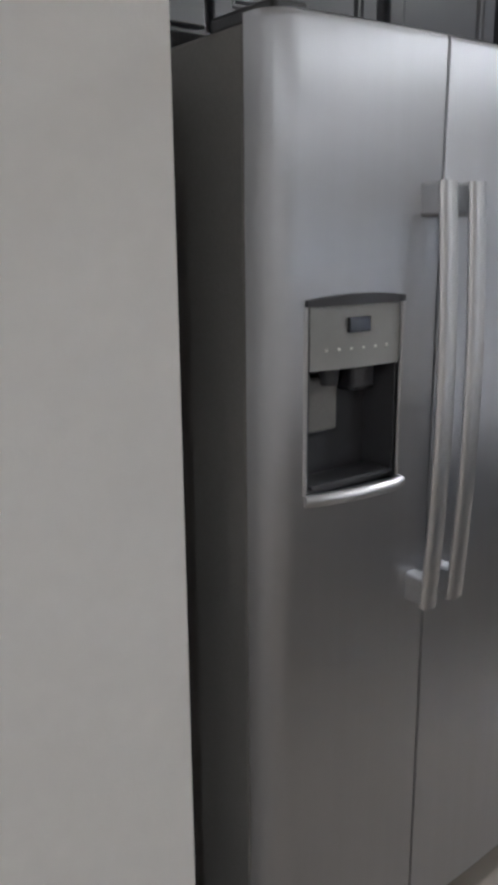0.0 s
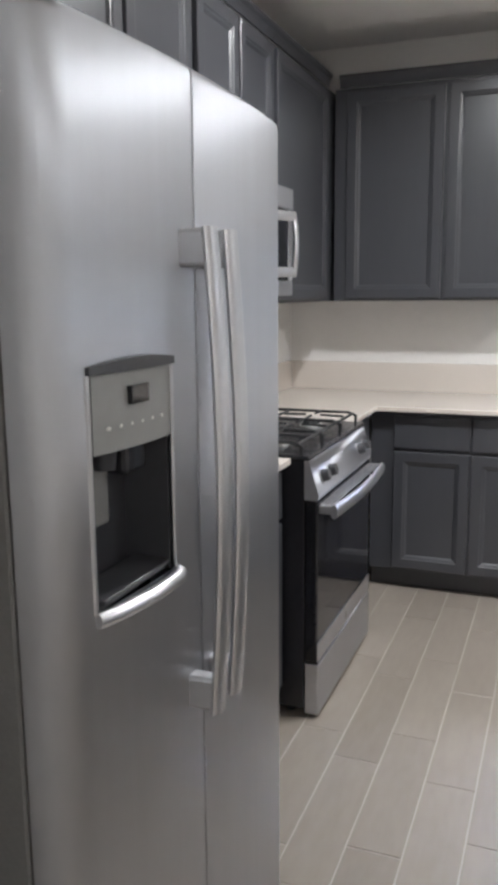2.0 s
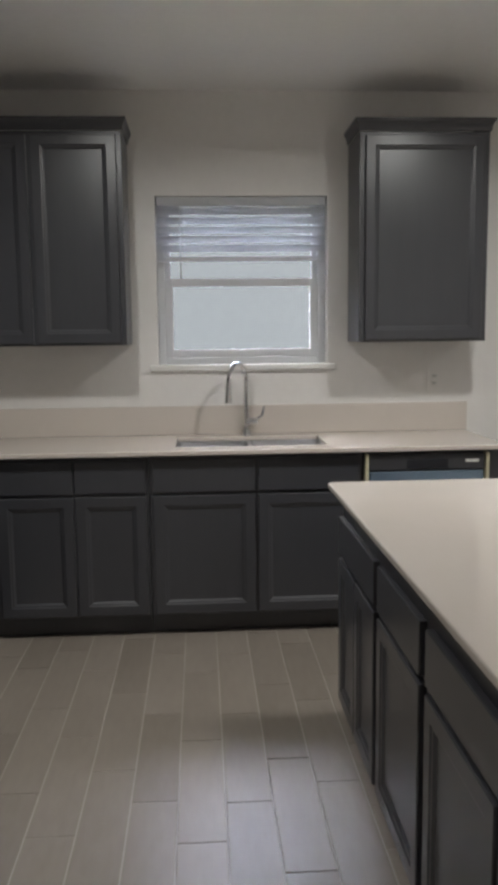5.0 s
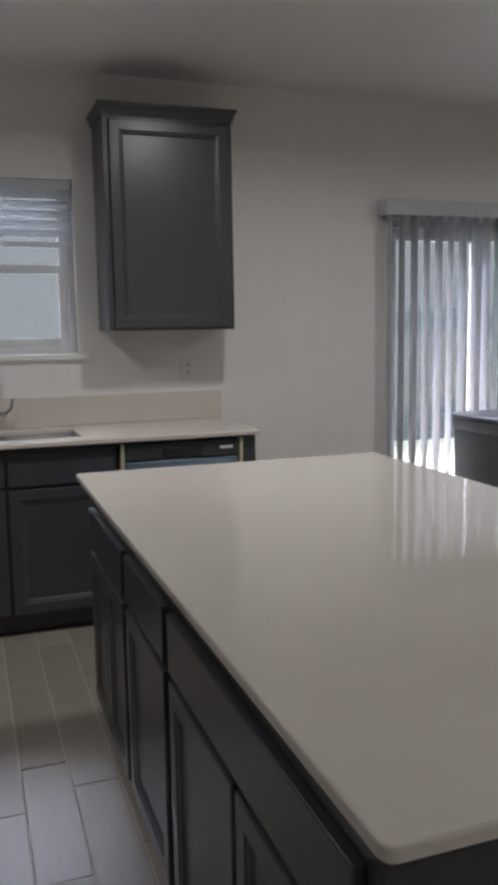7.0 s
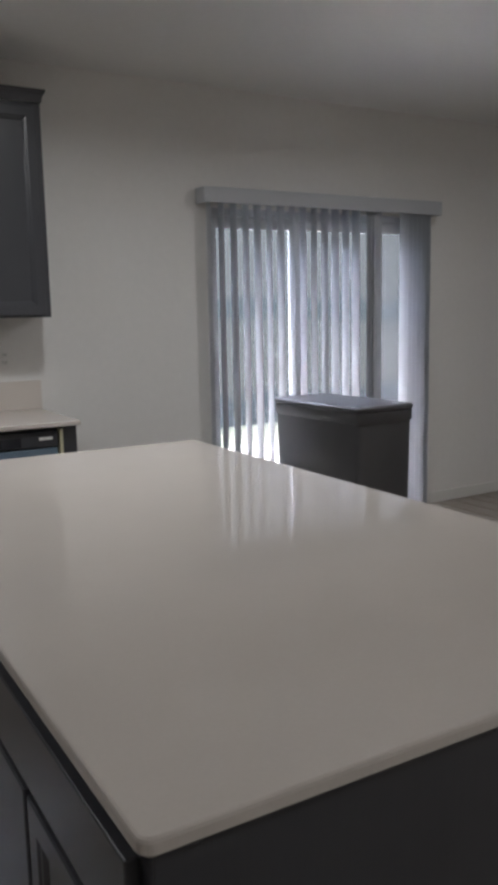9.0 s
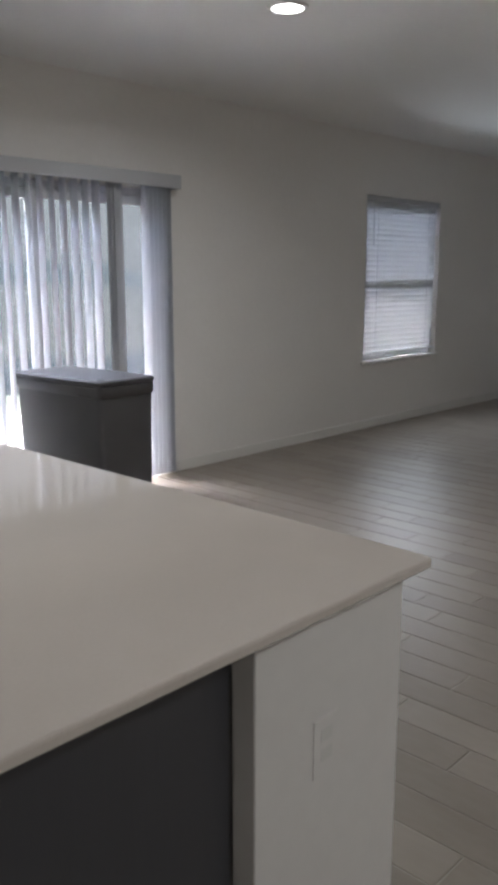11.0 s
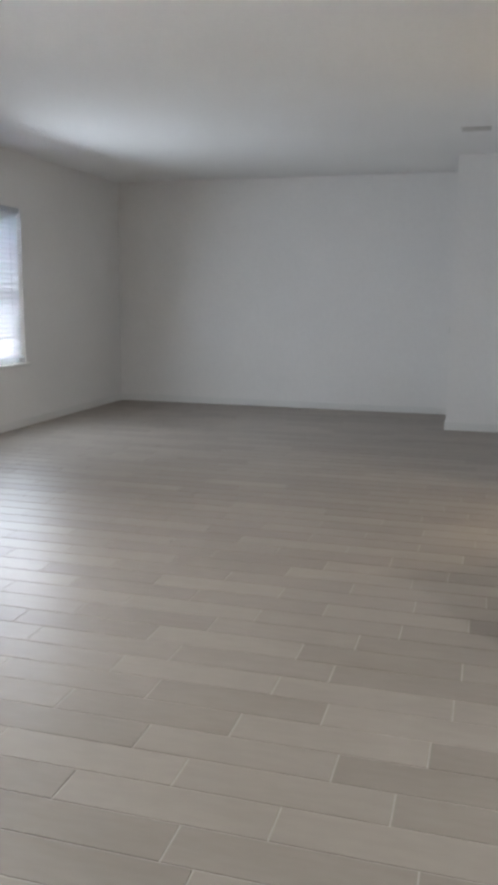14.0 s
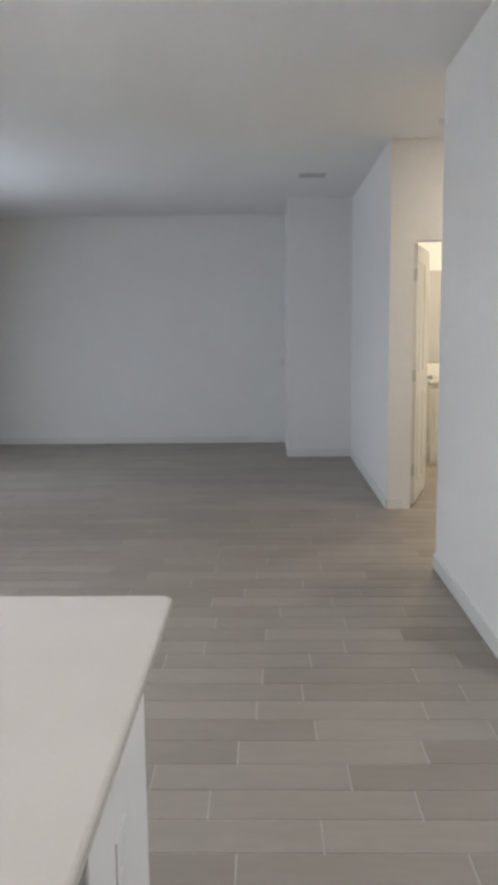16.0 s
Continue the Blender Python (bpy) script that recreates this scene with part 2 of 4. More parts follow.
def tube(points, r, n=10, bm=None, rx=None):
    """A swept tube along points; rx gives a second half-width across the first."""
    bm = bm or bmesh.new()
    pts = [Vector(p) for p in points]
    rings = []
    side = None
    for i, p in enumerate(pts):
        d = (pts[min(i + 1, len(pts) - 1)] - pts[max(i - 1, 0)]).normalized()
        if side is None:
            side = d.cross(Vector((0, 0, 1))) if abs(d.z) < 0.7 else d.cross(Vector((1, 0, 0)))
        side = (side - d * side.dot(d)).normalized()
        up = side.cross(d)
        rings.append([bm.verts.new(p + side * math.cos(a) * (rx or r) + up * math.sin(a) * r)
                      for a in [2 * math.pi * k / n for k in range(n)]])
    for r0, r1 in zip(rings, rings[1:]):
        for k in range(n):
            bm.faces.new((r0[k], r0[(k + 1) % n], r1[(k + 1) % n], r1[k]))
    bm.faces.new(rings[0][::-1])
    bm.faces.new(rings[-1])
    return bm


def struct(name, bm, material, label, category):
    return tagged(part(name, bm, material), label, category, kind="structure")


def facing(plane, way):
    """Maps (u, d, z) of a front to the world: d is how far it stands out of the plane."""
    if way == "-y":
        return lambda u, d, z: (u, plane - d, z)
    if way == "+x":
        return lambda u, d, z: (plane + d, u, z)
    return lambda u, d, z: (plane - d, u, z)


def mapped(bm, f):
    for v in bm.verts:
        v.co = Vector(f(*v.co))
    return bm


def panel_door(u0, u1, z0, z1, f, stile=0.058):
    """A cabinet door: a mitred frame with a stepped inner edge and a recessed flat panel."""
    bm = bmesh.new()
    steps = [(0.0, 0.0), (0.0, 0.017), (0.003, 0.020), (stile - 0.012, 0.020), (stile - 0.006, 0.016), (stile, 0.015), (stile + 0.010, 0.008)]
    rings = []
    for inset, d in steps:
        rings.append([bm.verts.new(f(u, d, z)) for u, z in
                      ((u0 + inset, z0 + inset), (u1 - inset, z0 + inset), (u1 - inset, z1 - inset), (u0 + inset, z1 - inset))])
    for a, b in zip(rings, rings[1:]):
        for k in range(4):
            bm.faces.new((a[k], a[(k + 1) % 4], b[(k + 1) % 4], b[k]))
    bm.faces.new(rings[-1])
    bm.faces.new(rings[0][::-1])
    return bm


def drawer_front(u0, u1, z0, z1, f):
    return mapped(box((u0, 0.0, z0), (u1, 0.02, z1), 0.003), f)


def crown(lo, hi, out, f, u_ends=(True, True)):
    """A small flared moulding along the top of a wall cabinet front; lo, hi are (u, z)."""
    bm = bmesh.new()
    prof = [(0.0, lo[1]), (0.006, lo[1]), (0.010, lo[1] + 0.02), (out * 0.6, hi[1] - 0.025), (out, hi[1] - 0.012), (out, hi[1]), (0.0, hi[1])]
    a = [bm.verts.new(f(lo[0] - (d if u_ends[0] else 0), d, z)) for d, z in prof]
    b = [bm.verts.new(f(hi[0] + (d if u_ends[1] else 0), d, z)) for d, z in prof]
    n = len(prof)
    for k in range(n):
        bm.faces.new((a[k], a[(k + 1) % n], b[(k + 1) % n], b[k]))
    bm.faces.new(a[::-1])
    bm.faces.new(b)
    return bm


# ---------------------------------------------------------------- walls, floor, ceiling
def wall_boxes(along, fixed0, fixed1, a0, a1, holes=(), top=CEIL):
    """A wall slab along x or y with openings (a0, a1, z0, z1) cut right through it."""
    bm = bmesh.new()

    def put(p, q, z0, z1):
        if q - p < 1e-4 or z1 - z0 < 1e-4:
            return
        if along == "x":
            box((p, fixed0, z0), (q, fixed1, z1), bm=bm)
        else:
            box((fixed0, p, z0), (fixed1, q, z1), bm=bm)
    at = a0
    for h0, h1, z0, z1 in sorted(holes):
        put(at, h0, -0.1, top)
        put(h0, h1, -0.1, z0)
        put(h0, h1, z1, top)
        at = h1
    put(at, a1, -0.1, top)
    return bm


W1 = (1.462, 2.373, 1.288, 2.172)
W2 = (8.305, 9.590, 0.645, 2.168)
SL = (4.20, 5.90, 0.0, 2.03)
struct("wall_north", wall_boxes("x", 0.0, 0.16, -0.12, 12.0, [W1, SL, W2]), M_WALL, "off-white painted kitchen and living room wall with window openings", "wall")
struct("wall_west", wall_boxes("y", -0.12, 0.0, -3.895, 0.0), M_WALL, "off-white painted wall behind the range and refrigerator", "wall")
struct("wall_fridge_return", wall_boxes("x", -3.895, -3.775, -0.12, 0.837), M_WALL, "off-white painted wall return beside the refrigerator", "wall")
struct("wall_entry_west", wall_boxes("y", 0.717, 0.837, -6.8, -3.895), M_WALL, "off-white painted entry wall", "wall")
struct("wall_entry_south", wall_boxes("x", -6.92, -6.8, 0.717, 5.05), M_WALL, "off-white painted entry wall", "wall")
struct("wall_east", wall_boxes("y", 11.863, 11.983, -4.14, 0.0), M_WALL, "off-white painted far living room wall", "wall")
struct("wall_jog_side", wall_boxes("x", -4.26, -4.14, 10.72, 11.983), M_WALL, "short off-white return of the far wall", "wall")
struct("wall_jog", wall_boxes("y", 10.72, 10.84, -6.9, -4.26), M_WALL, "off-white wall stepping forward beside the far wall", "wall")
struct("wall_south_living", wall_boxes("x", -4.93, -4.81, 8.09, 10.72), M_WALL, "off-white painted living room wall", "wall")
struct("wall_hall_door", wall_boxes("y", 8.09, 8.21, -7.3, -4.93, [(-5.80, -4.985, -0.1, 1.985)]), M_WALL, "cream-lit hall wall with an open doorway", "wall")
struct("wall_hall_near", wall_boxes("x", -4.98, -4.86, 4.93, 6.545), M_WALL, "off-white painted wall beside the hall opening", "wall")
struct("wall_hall_side", wall_boxes("y", 6.425, 6.545, -7.3, -4.98), M_WALL, "off-white painted hall side wall", "wall")
struct("wall_hall_end", wall_boxes("x", -7.42, -7.3, 6.425, 8.21), M_WALL, "off-white painted hall end wall", "wall")
struct("wall_entry_east", wall_boxes("y", 4.93, 5.05, -6.8, -4.98), M_WALL, "off-white painted entry wall", "wall")
struct("wall_bath_south", wall_boxes("x", -7.0, -6.9, 8.21, 10.84), M_WALL, "cream-lit bathroom wall", "wall")

bm = box((-0.12, -7.42, CEIL), (12.0, 0.16, CEIL + 0.15))
struct("ceiling", bm, M_CEIL, "plain off-white textured flat ceiling", "ceiling")

bm = box((-0.12, -7.42, -0.16), (12.0, 0.16, -0.0025))
floor = struct("floor", bm, M_GROUT, "greige wood-look plank tile floor with pale grout joints", "floor")


def base_run(name, p, q, normal):
    """A low painted baseboard from p to q standing out along normal."""
    x0, x1 = sorted((p[0], q[0]))
    y0, y1 = sorted((p[1], q[1]))
    t = 0.013
    if normal[0] > 0:
        x1 = x0 + t
    elif normal[0] < 0:
        x0 = x1 - t
    elif normal[1] > 0:
        y1 = y0 + t
    else:
        y0 = y1 - t
    struct(name, box((x0, y0, 0.0), (x1, y1, 0.083), 0.004), M_TRIM, "low white painted baseboard", "baseboard")


base_run("baseboard", (3.16, 0), (4.13, 0), (0, -1))
base_run("baseboard", (5.96, 0), (11.863, 0), (0, -1))
base_run("baseboard", (11.863, -4.14), (11.863, 0), (-1, 0))
base_run("baseboard", (10.72, -4.14), (11.85, -4.14), (0, 1))
base_run("baseboard", (10.72, -4.81), (10.72, -4.14), (-1, 0))
base_run("baseboard", (8.09, -4.81), (10.70, -4.81), (0, 1))
base_run("baseboard", (8.09, -4.93), (8.09, -4.81), (-1, 0))
base_run("baseboard", (4.93, -4.86), (6.545, -4.86), (0, 1))
base_run("baseboard", (6.545, -4.98), (6.545, -4.86), (1, 0))
base_run("baseboard", (0.837, -6.8), (0.837, -3.775), (1, 0))
base_run("baseboard", (8.21, -6.9), (10.72, -6.9), (0, 1))
base_run("baseboard", (10.72, -6.88), (10.72, -4.95), (-1, 0))


# ---------------------------------------------------------------- windows
def frame_ring(x0, x1, z0, z1, y0, y1, w, bm=None):
    bm = bm or bmesh.new()
    box((x0, y0, z0), (x0 + w, y1, z1), 0.003, bm, 1)
    box((x1 - w, y0, z0), (x1, y1, z1), 0.003, bm, 1)
    box((x0 + w, y0, z0), (x1 - w, y1, z0 + w), 0.003, bm, 1)
    box((x0 + w, y0, z1 - w), (x1 - w, y1, z1), 0.003, bm, 1)
    return bm


def pane(x0, x1, z0, z1, y, parent):
    p = part("pane", box((x0, y - 0.003, z0), (x1, y + 0.003, z1)), M_GLASS, parent, "clear glass pane")
    p.visible_shadow = False
    return p


def single_hung(name, o, label):
    x0, x1, z0, z1 = o
    win = thing(name, (x0, 0.08, z0), label, "window", kind="structure")
    part("window_frame", frame_ring(x0, x1, z0, z1, 0.075, 0.155, 0.04), M_VINYL, win)
    zm = (z0 + z1) / 2 - 0.0
    upper = part("upper_sash", frame_ring(x0 + 0.04, x1 - 0.04, zm - 0.015, z1 - 0.04, 0.118, 0.148, 0.03), M_VINYL, win)
    pane(x0 + 0.07, x1 - 0.07, zm + 0.015, z1 - 0.07, 0.133, upper)
    lower = part("lower_sash", frame_ring(x0 + 0.04, x1 - 0.04, z0 + 0.04, zm + 0.02, 0.085, 0.116, 0.042), M_VINYL, win)
    pane(x0 + 0.082, x1 - 0.082, z0 + 0.082, zm - 0.022, 0.10, lower)
    part("latch", box(((x0 + x1) / 2 - 0.03, 0.078, zm + 0.0), ((x0 + x1) / 2 + 0.03, 0.088, zm + 0.018), 0.003), M_VINYL, lower)
    part("window_sill", box((x0 - 0.045, -0.028, z0 - 0.03), (x1 + 0.045, 0.074, z0 + 0.002), 0.006), M_TRIM, win, "white stone window sill")
    return win


single_hung("window_1", W1, "white vinyl single-hung window over the sink")
single_hung("window_2", W2, "large white vinyl single-hung living room window")


def horizontal_blind(name, o, z_low, tilt, label, pitch=0.048, depth=0.05, slat=M_SLATH):
    x0, x1, z0, z1 = o
    x0, x1 = x0 + 0.008, x1 - 0.008
    b = thing(name, ((x0 + x1) / 2, 0.04, z1), label, "window blind")
    part("headrail", box((x0, 0.012, z1 - 0.05), (x1, 0.068, z1 - 0.002), 0.004), M_VALANCE, b)
    z = z1 - 0.075
    me = None
    ca, sa = math.cos(radians(tilt)), math.sin(radians(tilt))
    k = 0
    while z > z_low + 0.03:
        if me is None:
            bm = bmesh.new()
            n = 4
            rows = []
            for i in range(n + 1):
                u = -depth / 2 + depth * i / n
                crown_z = 0.004 * (1 - (2 * u / depth) ** 2)
                rows.append([[bm.verts.new((x, u * ca - (crown_z + t) * sa, u * sa + (crown_z + t) * ca)) for x in (x0 + 0.004, x1 - 0.004)] for t in (0.0, 0.003)])
            for r0, r1 in zip(rows, rows[1:]):
                for t in (0, 1):
                    bm.faces.new((r0[t][0], r0[t][1], r1[t][1], r1[t][0]))
            for r in (rows[0], rows[-1]):
                bm.faces.new((r[0][0], r[0][1], r[1][1], r[1][0]))
            for e in (0, 1):
                for r0, r1 in zip(rows, rows[1:]):
                    bm.faces.new((r0[0][e], r1[0][e], r1[1][e], r0[1][e]))
            me = finish("slat", bm, slat)
        s = new("slat", me)
        s.parent = b
        s.matrix_parent_inverse = Matrix.Translation(-Vector(b.location))
        s.location = (0, 0.04, z)
        z -= pitch
        k += 1
    part("bottom_rail", box((x0, 0.014, z_low), (x1, 0.066, z_low + 0.022), 0.004), M_SLATH, b)
    for f in (0.16, 0.86):
        x = x0 + (x1 - x0) * f
        part("ladder_cord", tube([(x, 0.0125, z1 - 0.05), (x, 0.0125, z_low + 0.02)], 0.0016, 5), M_SLATH, b)
    x = x0 + 0.12
    part("tilt_wand", tube([(x, 0.006, z1 - 0.05), (x + 0.003, 0.004, z1 - 0.45)], 0.004, 6), M_SLATH, b, "clear tilt wand")
    return b


horizontal_blind("window_blind", W1, 1.838, -38, "white horizontal slat blind raised to half the sink window")
horizontal_blind("window_blind", W2, 0.70, -72, "white horizontal slat blind let down over the living room window", slat=M_SLATH_LIT)

# sliding glass door behind vertical blinds
sd = thing("sliding_door", (5.05, 0.08, 0.0), "white framed sliding glass patio door behind vertical blinds", "door", kind="structure")
part("door_frame", frame_ring(SL[0], SL[1], 0.0, SL[3], 0.05, 0.16, 0.045), M_VINYL, sd)
leaf = part("fixed_panel", frame_ring(SL[0] + 0.045, 4.92, 0.045, SL[3] - 0.045, 0.11, 0.15, 0.065), M_VINYL, sd)
pane(SL[0] + 0.11, 4.855, 0.11, SL[3] - 0.11, 0.13, leaf)
leaf = part("sliding_panel", frame_ring(4.855, SL[1] - 0.045, 0.045, SL[3] - 0.045, 0.065, 0.105, 0.065), M_VINYL, sd)
pane(4.92, SL[1] - 0.11, 0.11, SL[3] - 0.11, 0.085, leaf)
part("pull_handle", tube([(5.80, 0.062, 0.93), (5.80, 0.03, 0.95), (5.80, 0.03, 1.13), (5.80, 0.062, 1.15)], 0.009, 8), M_VINYL, leaf)

vb = thing("vertical_blind", (5.0, -0.05, 2.12), "white vertical vane blind over the sliding patio door", "window blind")
part("valance", box((4.12, -0.115, 2.036), (5.94, -0.105, 2.125), 0.003), M_VALANCE, vb)
part("valance_return", box((4.12, -0.105, 2.036), (4.13, -0.001, 2.125), 0.002), M_VALANCE, vb)
part("valance_return", box((5.93, -0.105, 2.036), (5.94, -0.001, 2.125), 0.002), M_VALANCE, vb)
part("headrail", box((4.15, -0.075, 2.053), (5.91, -0.03, 2.088), 0.003), M_VINYL, vb)


def vane(ang, x):
    bm = bmesh.new()
    n, w, zt, zb = 5, 0.089, 2.052, 0.03
    ca, sa = math.cos(radians(ang)), math.sin(radians(ang))
    cols = []
    for i in range(n + 1):
        u = -w / 2 + w * i / n
        c = 0.006 * (1 - (2 * u / w) ** 2)
        cols.append([(bm.verts.new((u * ca - (c + t) * sa, u * sa + (c + t) * ca, zb)), bm.verts.new((u * ca - (c + t) * sa, u * sa + (c + t) * ca, zt))) for t in (0, 0.0015)])
    for a, b in zip(cols, cols[1:]):
        for t in (0, 1):
            bm.faces.new((a[t][0], b[t][0], b[t][1], a[t][1]))
    for c in (cols[0], cols[-1]):
        bm.faces.new((c[0][0], c[1][0], c[1][1], c[0][1]))
    return finish("vane", bm, M_SLAT, True)


vane_meshes = [vane(a, 0) for a in (79, 83, 87)]
flat_mesh = vane(14, 0)
hung = [(4.175 + 0.083 * k, vane_meshes[(k * 7 + k // 3) % 3]) for k in range(14)]
hung += [(5.375, flat_mesh), (5.405, flat_mesh), (5.435, flat_mesh)]
hung += [(5.66 + 0.04 * k, vane_meshes[2]) for k in range(6)]
for x, me in hung:
    v = new("vane", me)
    v.parent = vb
    v.matrix_parent_inverse = Matrix.Translation(-Vector(vb.location))
    v.location = (x, -0.052, 0)


# ---------------------------------------------------------------- kitchen cabinets
F_N = facing(-0.31, "-y")
F_W = facing(0.31, "+x")
UP0, UP1, UPC = 1.404, 2.425, 2.486


def wall_cabinet(name, lo, hi, f, doors, label, crown_u=None, ends=(False, False)):
    c = thing("wall_cabinet", ((lo[0] + hi[0]) / 2, (lo[1] + hi[1]) / 2, lo[2]), label, "cabinet", "kitchen wall cabinets")
    part("body", box(lo, hi, 0.002), M_ESP, c)
    for u0, u1, z0, z1 in doors:
        part("door", panel_door(u0, u1, z0, z1, f), M_ESP, c)
    if crown_u:
        part("crown_moulding", crown((crown_u[0], UP1 + 0.002), (crown_u[1], UPC), 0.024, f, ends), M_ESP, c)
    return c


wc = wall_cabinet("a", (0.335, -0.31, UP0), (1.326, -0.001, UP1), F_N, [(0.40, 0.872, UP0 + 0.012, UP1 - 0.02), (0.892, 1.300, UP0 + 0.012, UP1 - 0.02)],
                  "dark espresso two-door wall cabinet beside the sink window", (0.36, 1.326), (False, True))
part("side_moulding", crown((-0.31, UP1 + 0.002), (-0.001, UPC), 0.024, facing(1.326, "+x"), (True, False)), M_ESP, wc)
wc = wall_cabinet("b", (2.484, -0.31, UP0), (3.133, -0.001, UP1), F_N, [(2.513, 3.106, UP0 + 0.012, UP1 - 0.02)],
                  "dark espresso single-door wall cabinet above the dishwasher", (2.484, 3.133), (True, True))
part("side_moulding", crown((-0.31, UP1 + 0.002), (-0.001, UPC), 0.024, facing(2.484, "-x"), (True, False)), M_ESP, wc)
part("side_moulding", crown((-0.31, UP1 + 0.002), (-0.001, UPC), 0.024, facing(3.133, "+x"), (True, False)), M_ESP, wc)
wall_cabinet("c", (0.001, -1.178, UP0), (0.31, -0.001, UP1), F_W, [(-1.155, -0.40, UP0 + 0.012, UP1 - 0.02)],
             "dark espresso corner wall cabinet", (-1.178, -0.36))
wall_cabinet("d", (0.001, -1.945, 1.862), (0.31, -1.180, UP1), F_W, [(-1.925, -1.573, 1.874, UP1 - 0.02), (-1.553, -1.200, 1.874, UP1 - 0.02)],
             "short dark espresso wall cabinet above the microwave", (-1.945, -1.180))
wall_cabinet("e", (0.001, -2.838, UP0), (0.31, -1.947, UP1), F_W, [(-2.815, -2.402, UP0 + 0.012, UP1 - 0.02), (-2.382, -1.970, UP0 + 0.012, UP1 - 0.02)],
             "dark espresso two-door wall cabinet between refrigerator and range", (-2.838, -1.947))
wall_cabinet("f", (0.001, -3.772, 1.87), (0.31, -2.84, UP1), F_W, [(-3.75, -3.365, 1.882, UP1 - 0.02), (-3.345, -2.86, 1.882, UP1 - 0.02)],
             "short dark espresso wall cabinet above the refrigerator", (-3.772, -2.84))

BZ0, BZ1 = 0.10, 0.890


def base_cabinet(name, lo, hi, f, fronts, kick, label, category="cabinet"):
    """lo, hi: body above the toe kick; fronts: (u0, u1, z0, z1, kind)."""
    c = thing(name, ((lo[0] + hi[0]) / 2, (lo[1] + hi[1]) / 2, 0.0), label, category, "kitchen base cabinets")
    part("body", box(lo, hi, 0.002), M_ESP, c)
    part("toe_kick", box(*kick), M_ESP, c)
    for u0, u1, z0, z1, kind in fronts:
        if kind == "door":
            part("door", panel_door(u0, u1, z0, z1, f), M_ESP, c)
        else:
            part("drawer", drawer_front(u0, u1, z0, z1, f), M_ESP, c)
    return c


FB = facing(-0.582, "-y")
DZ = (0.115, 0.695)
RZ = (0.712, 0.868)
base_cabinet("base_cabinet", (0.605, -0.582, BZ0), (1.430, -0.001, BZ1), FB,
             [(0.72, 1.075, *DZ, "door"), (1.085, 1.415, *DZ, "door"), (0.72, 1.075, *RZ, "drawer"), (1.085, 1.415, *RZ, "drawer")],
             ((0.605, -0.52, 0.0), (1.430, -0.45, 0.1)), "dark espresso base cabinet with doors and drawers in the corner")
base_cabinet("base_cabinet", (1.432, -0.582, BZ0), (2.452, -0.001, 0.70), FB,
             [(1.45, 1.935, *DZ, "door"), (1.95, 2.435, *DZ, "door"), (1.45, 1.935, *RZ, "drawer"), (1.95, 2.435, *RZ, "drawer")],
             ((1.432, -0.52, 0.0), (2.452, -0.45, 0.1)), "dark espresso sink base cabinet with false drawer fronts")
# the rail behind the false fronts
part("rail", box((1.432, -0.582, 0.702), (2.452, -0.545, BZ1), 0.001), M_ESP, bpy.data.objects["base_cabinet.001"])
FW = facing(0.60, "+x")
base_cabinet("base_cabinet", (0.001, -1.170, BZ0), (0.60, -0.61, BZ1), FW, [(-1.155, -0.70, *DZ, "door"), (-1.155, -0.70, *RZ, "drawer")],
             ((0.45, -1.170, 0.0), (0.53, -0.61, 0.1)), "dark espresso base cabinet beside the gas range")
base_cabinet("base_cabinet", (0.001, -2.835, BZ0), (0.60, -1.945, BZ1), FW,
             [(-2.82, -2.385, *DZ, "door"), (-2.37, -1.96, *DZ, "door"), (-2.82, -2.385, *RZ, "drawer"), (-2.37, -1.96, *RZ, "drawer")],
             ((0.45, -2.835, 0.0), (0.53, -1.945, 0.1)), "dark espresso base cabinet between refrigerator and range")
ep = thing("end_panel", (3.10, -0.3, 0.0), "dark espresso end panel beside the dishwasher", "cabinet panel")
part("panel", box((3.068, -0.60, 0.0), (3.135, -0.001, BZ1), 0.002), M_ESP, ep)

# countertops
CT0, CT1 = 0.892, 0.914
SK = (1.558, 2.300, -0.505, -0.135)
bm = bmesh.new()
xs, ys = (0.001, 0.645, SK[0], SK[1], 3.145), (-1.170, -0.645, SK[2], SK[3], -0.001)
grid = [[bm.verts.new((gx, gy, CT0)) for gy in ys] for gx in xs]
for i in range(4):
    for j in range(4):
        if (j > 0 or i == 0) and (i, j) != (2, 2):
            bm.faces.new((grid[i][j], grid[i][j + 1], grid[i + 1][j + 1], grid[i + 1][j]))
bmesh.ops.delete(bm, geom=[v for v in bm.verts if not v.link_faces], context="VERTS")
top = bmesh.ops.extrude_face_region(bm, geom=bm.faces[:])["geom"]
bmesh.ops.translate(bm, vec=(0, 0, CT1 - CT0), verts=[v for v in top if isinstance(v, bmesh.types.BMVert)])
bmesh.ops.recalc_face_normals(bm, faces=bm.faces)
rim = [e for e in bm.edges if len(e.link_faces) == 2 and e.calc_face_angle() > 1.0]
bmesh.ops.bevel(bm, geom=rim, offset=0.003, segments=1, affect="EDGES")
ct = thing("countertop", (1.5, -0.3, CT0), "white quartz countertop around the undermount sink", "countertop")
part("slab", bm, M_QUARTZ, ct)
part("backsplash", box((0.016, -0.016, CT1 + 0.0005), (3.145, -0.001, CT1 + 0.155), 0.002), M_QUARTZ, ct)
part("backsplash", box((0.001, -1.170, CT1 + 0.0005), (0.016, -0.001, CT1 + 0.155), 0.002), M_QUARTZ, ct)
ct = thing("countertop", (0.3, -2.4, CT0), "white quartz countertop between refrigerator and range", "countertop")
part("slab", box((0.001, -2.838, CT0), (0.645, -1.944, CT1), 0.003), M_QUARTZ, ct)
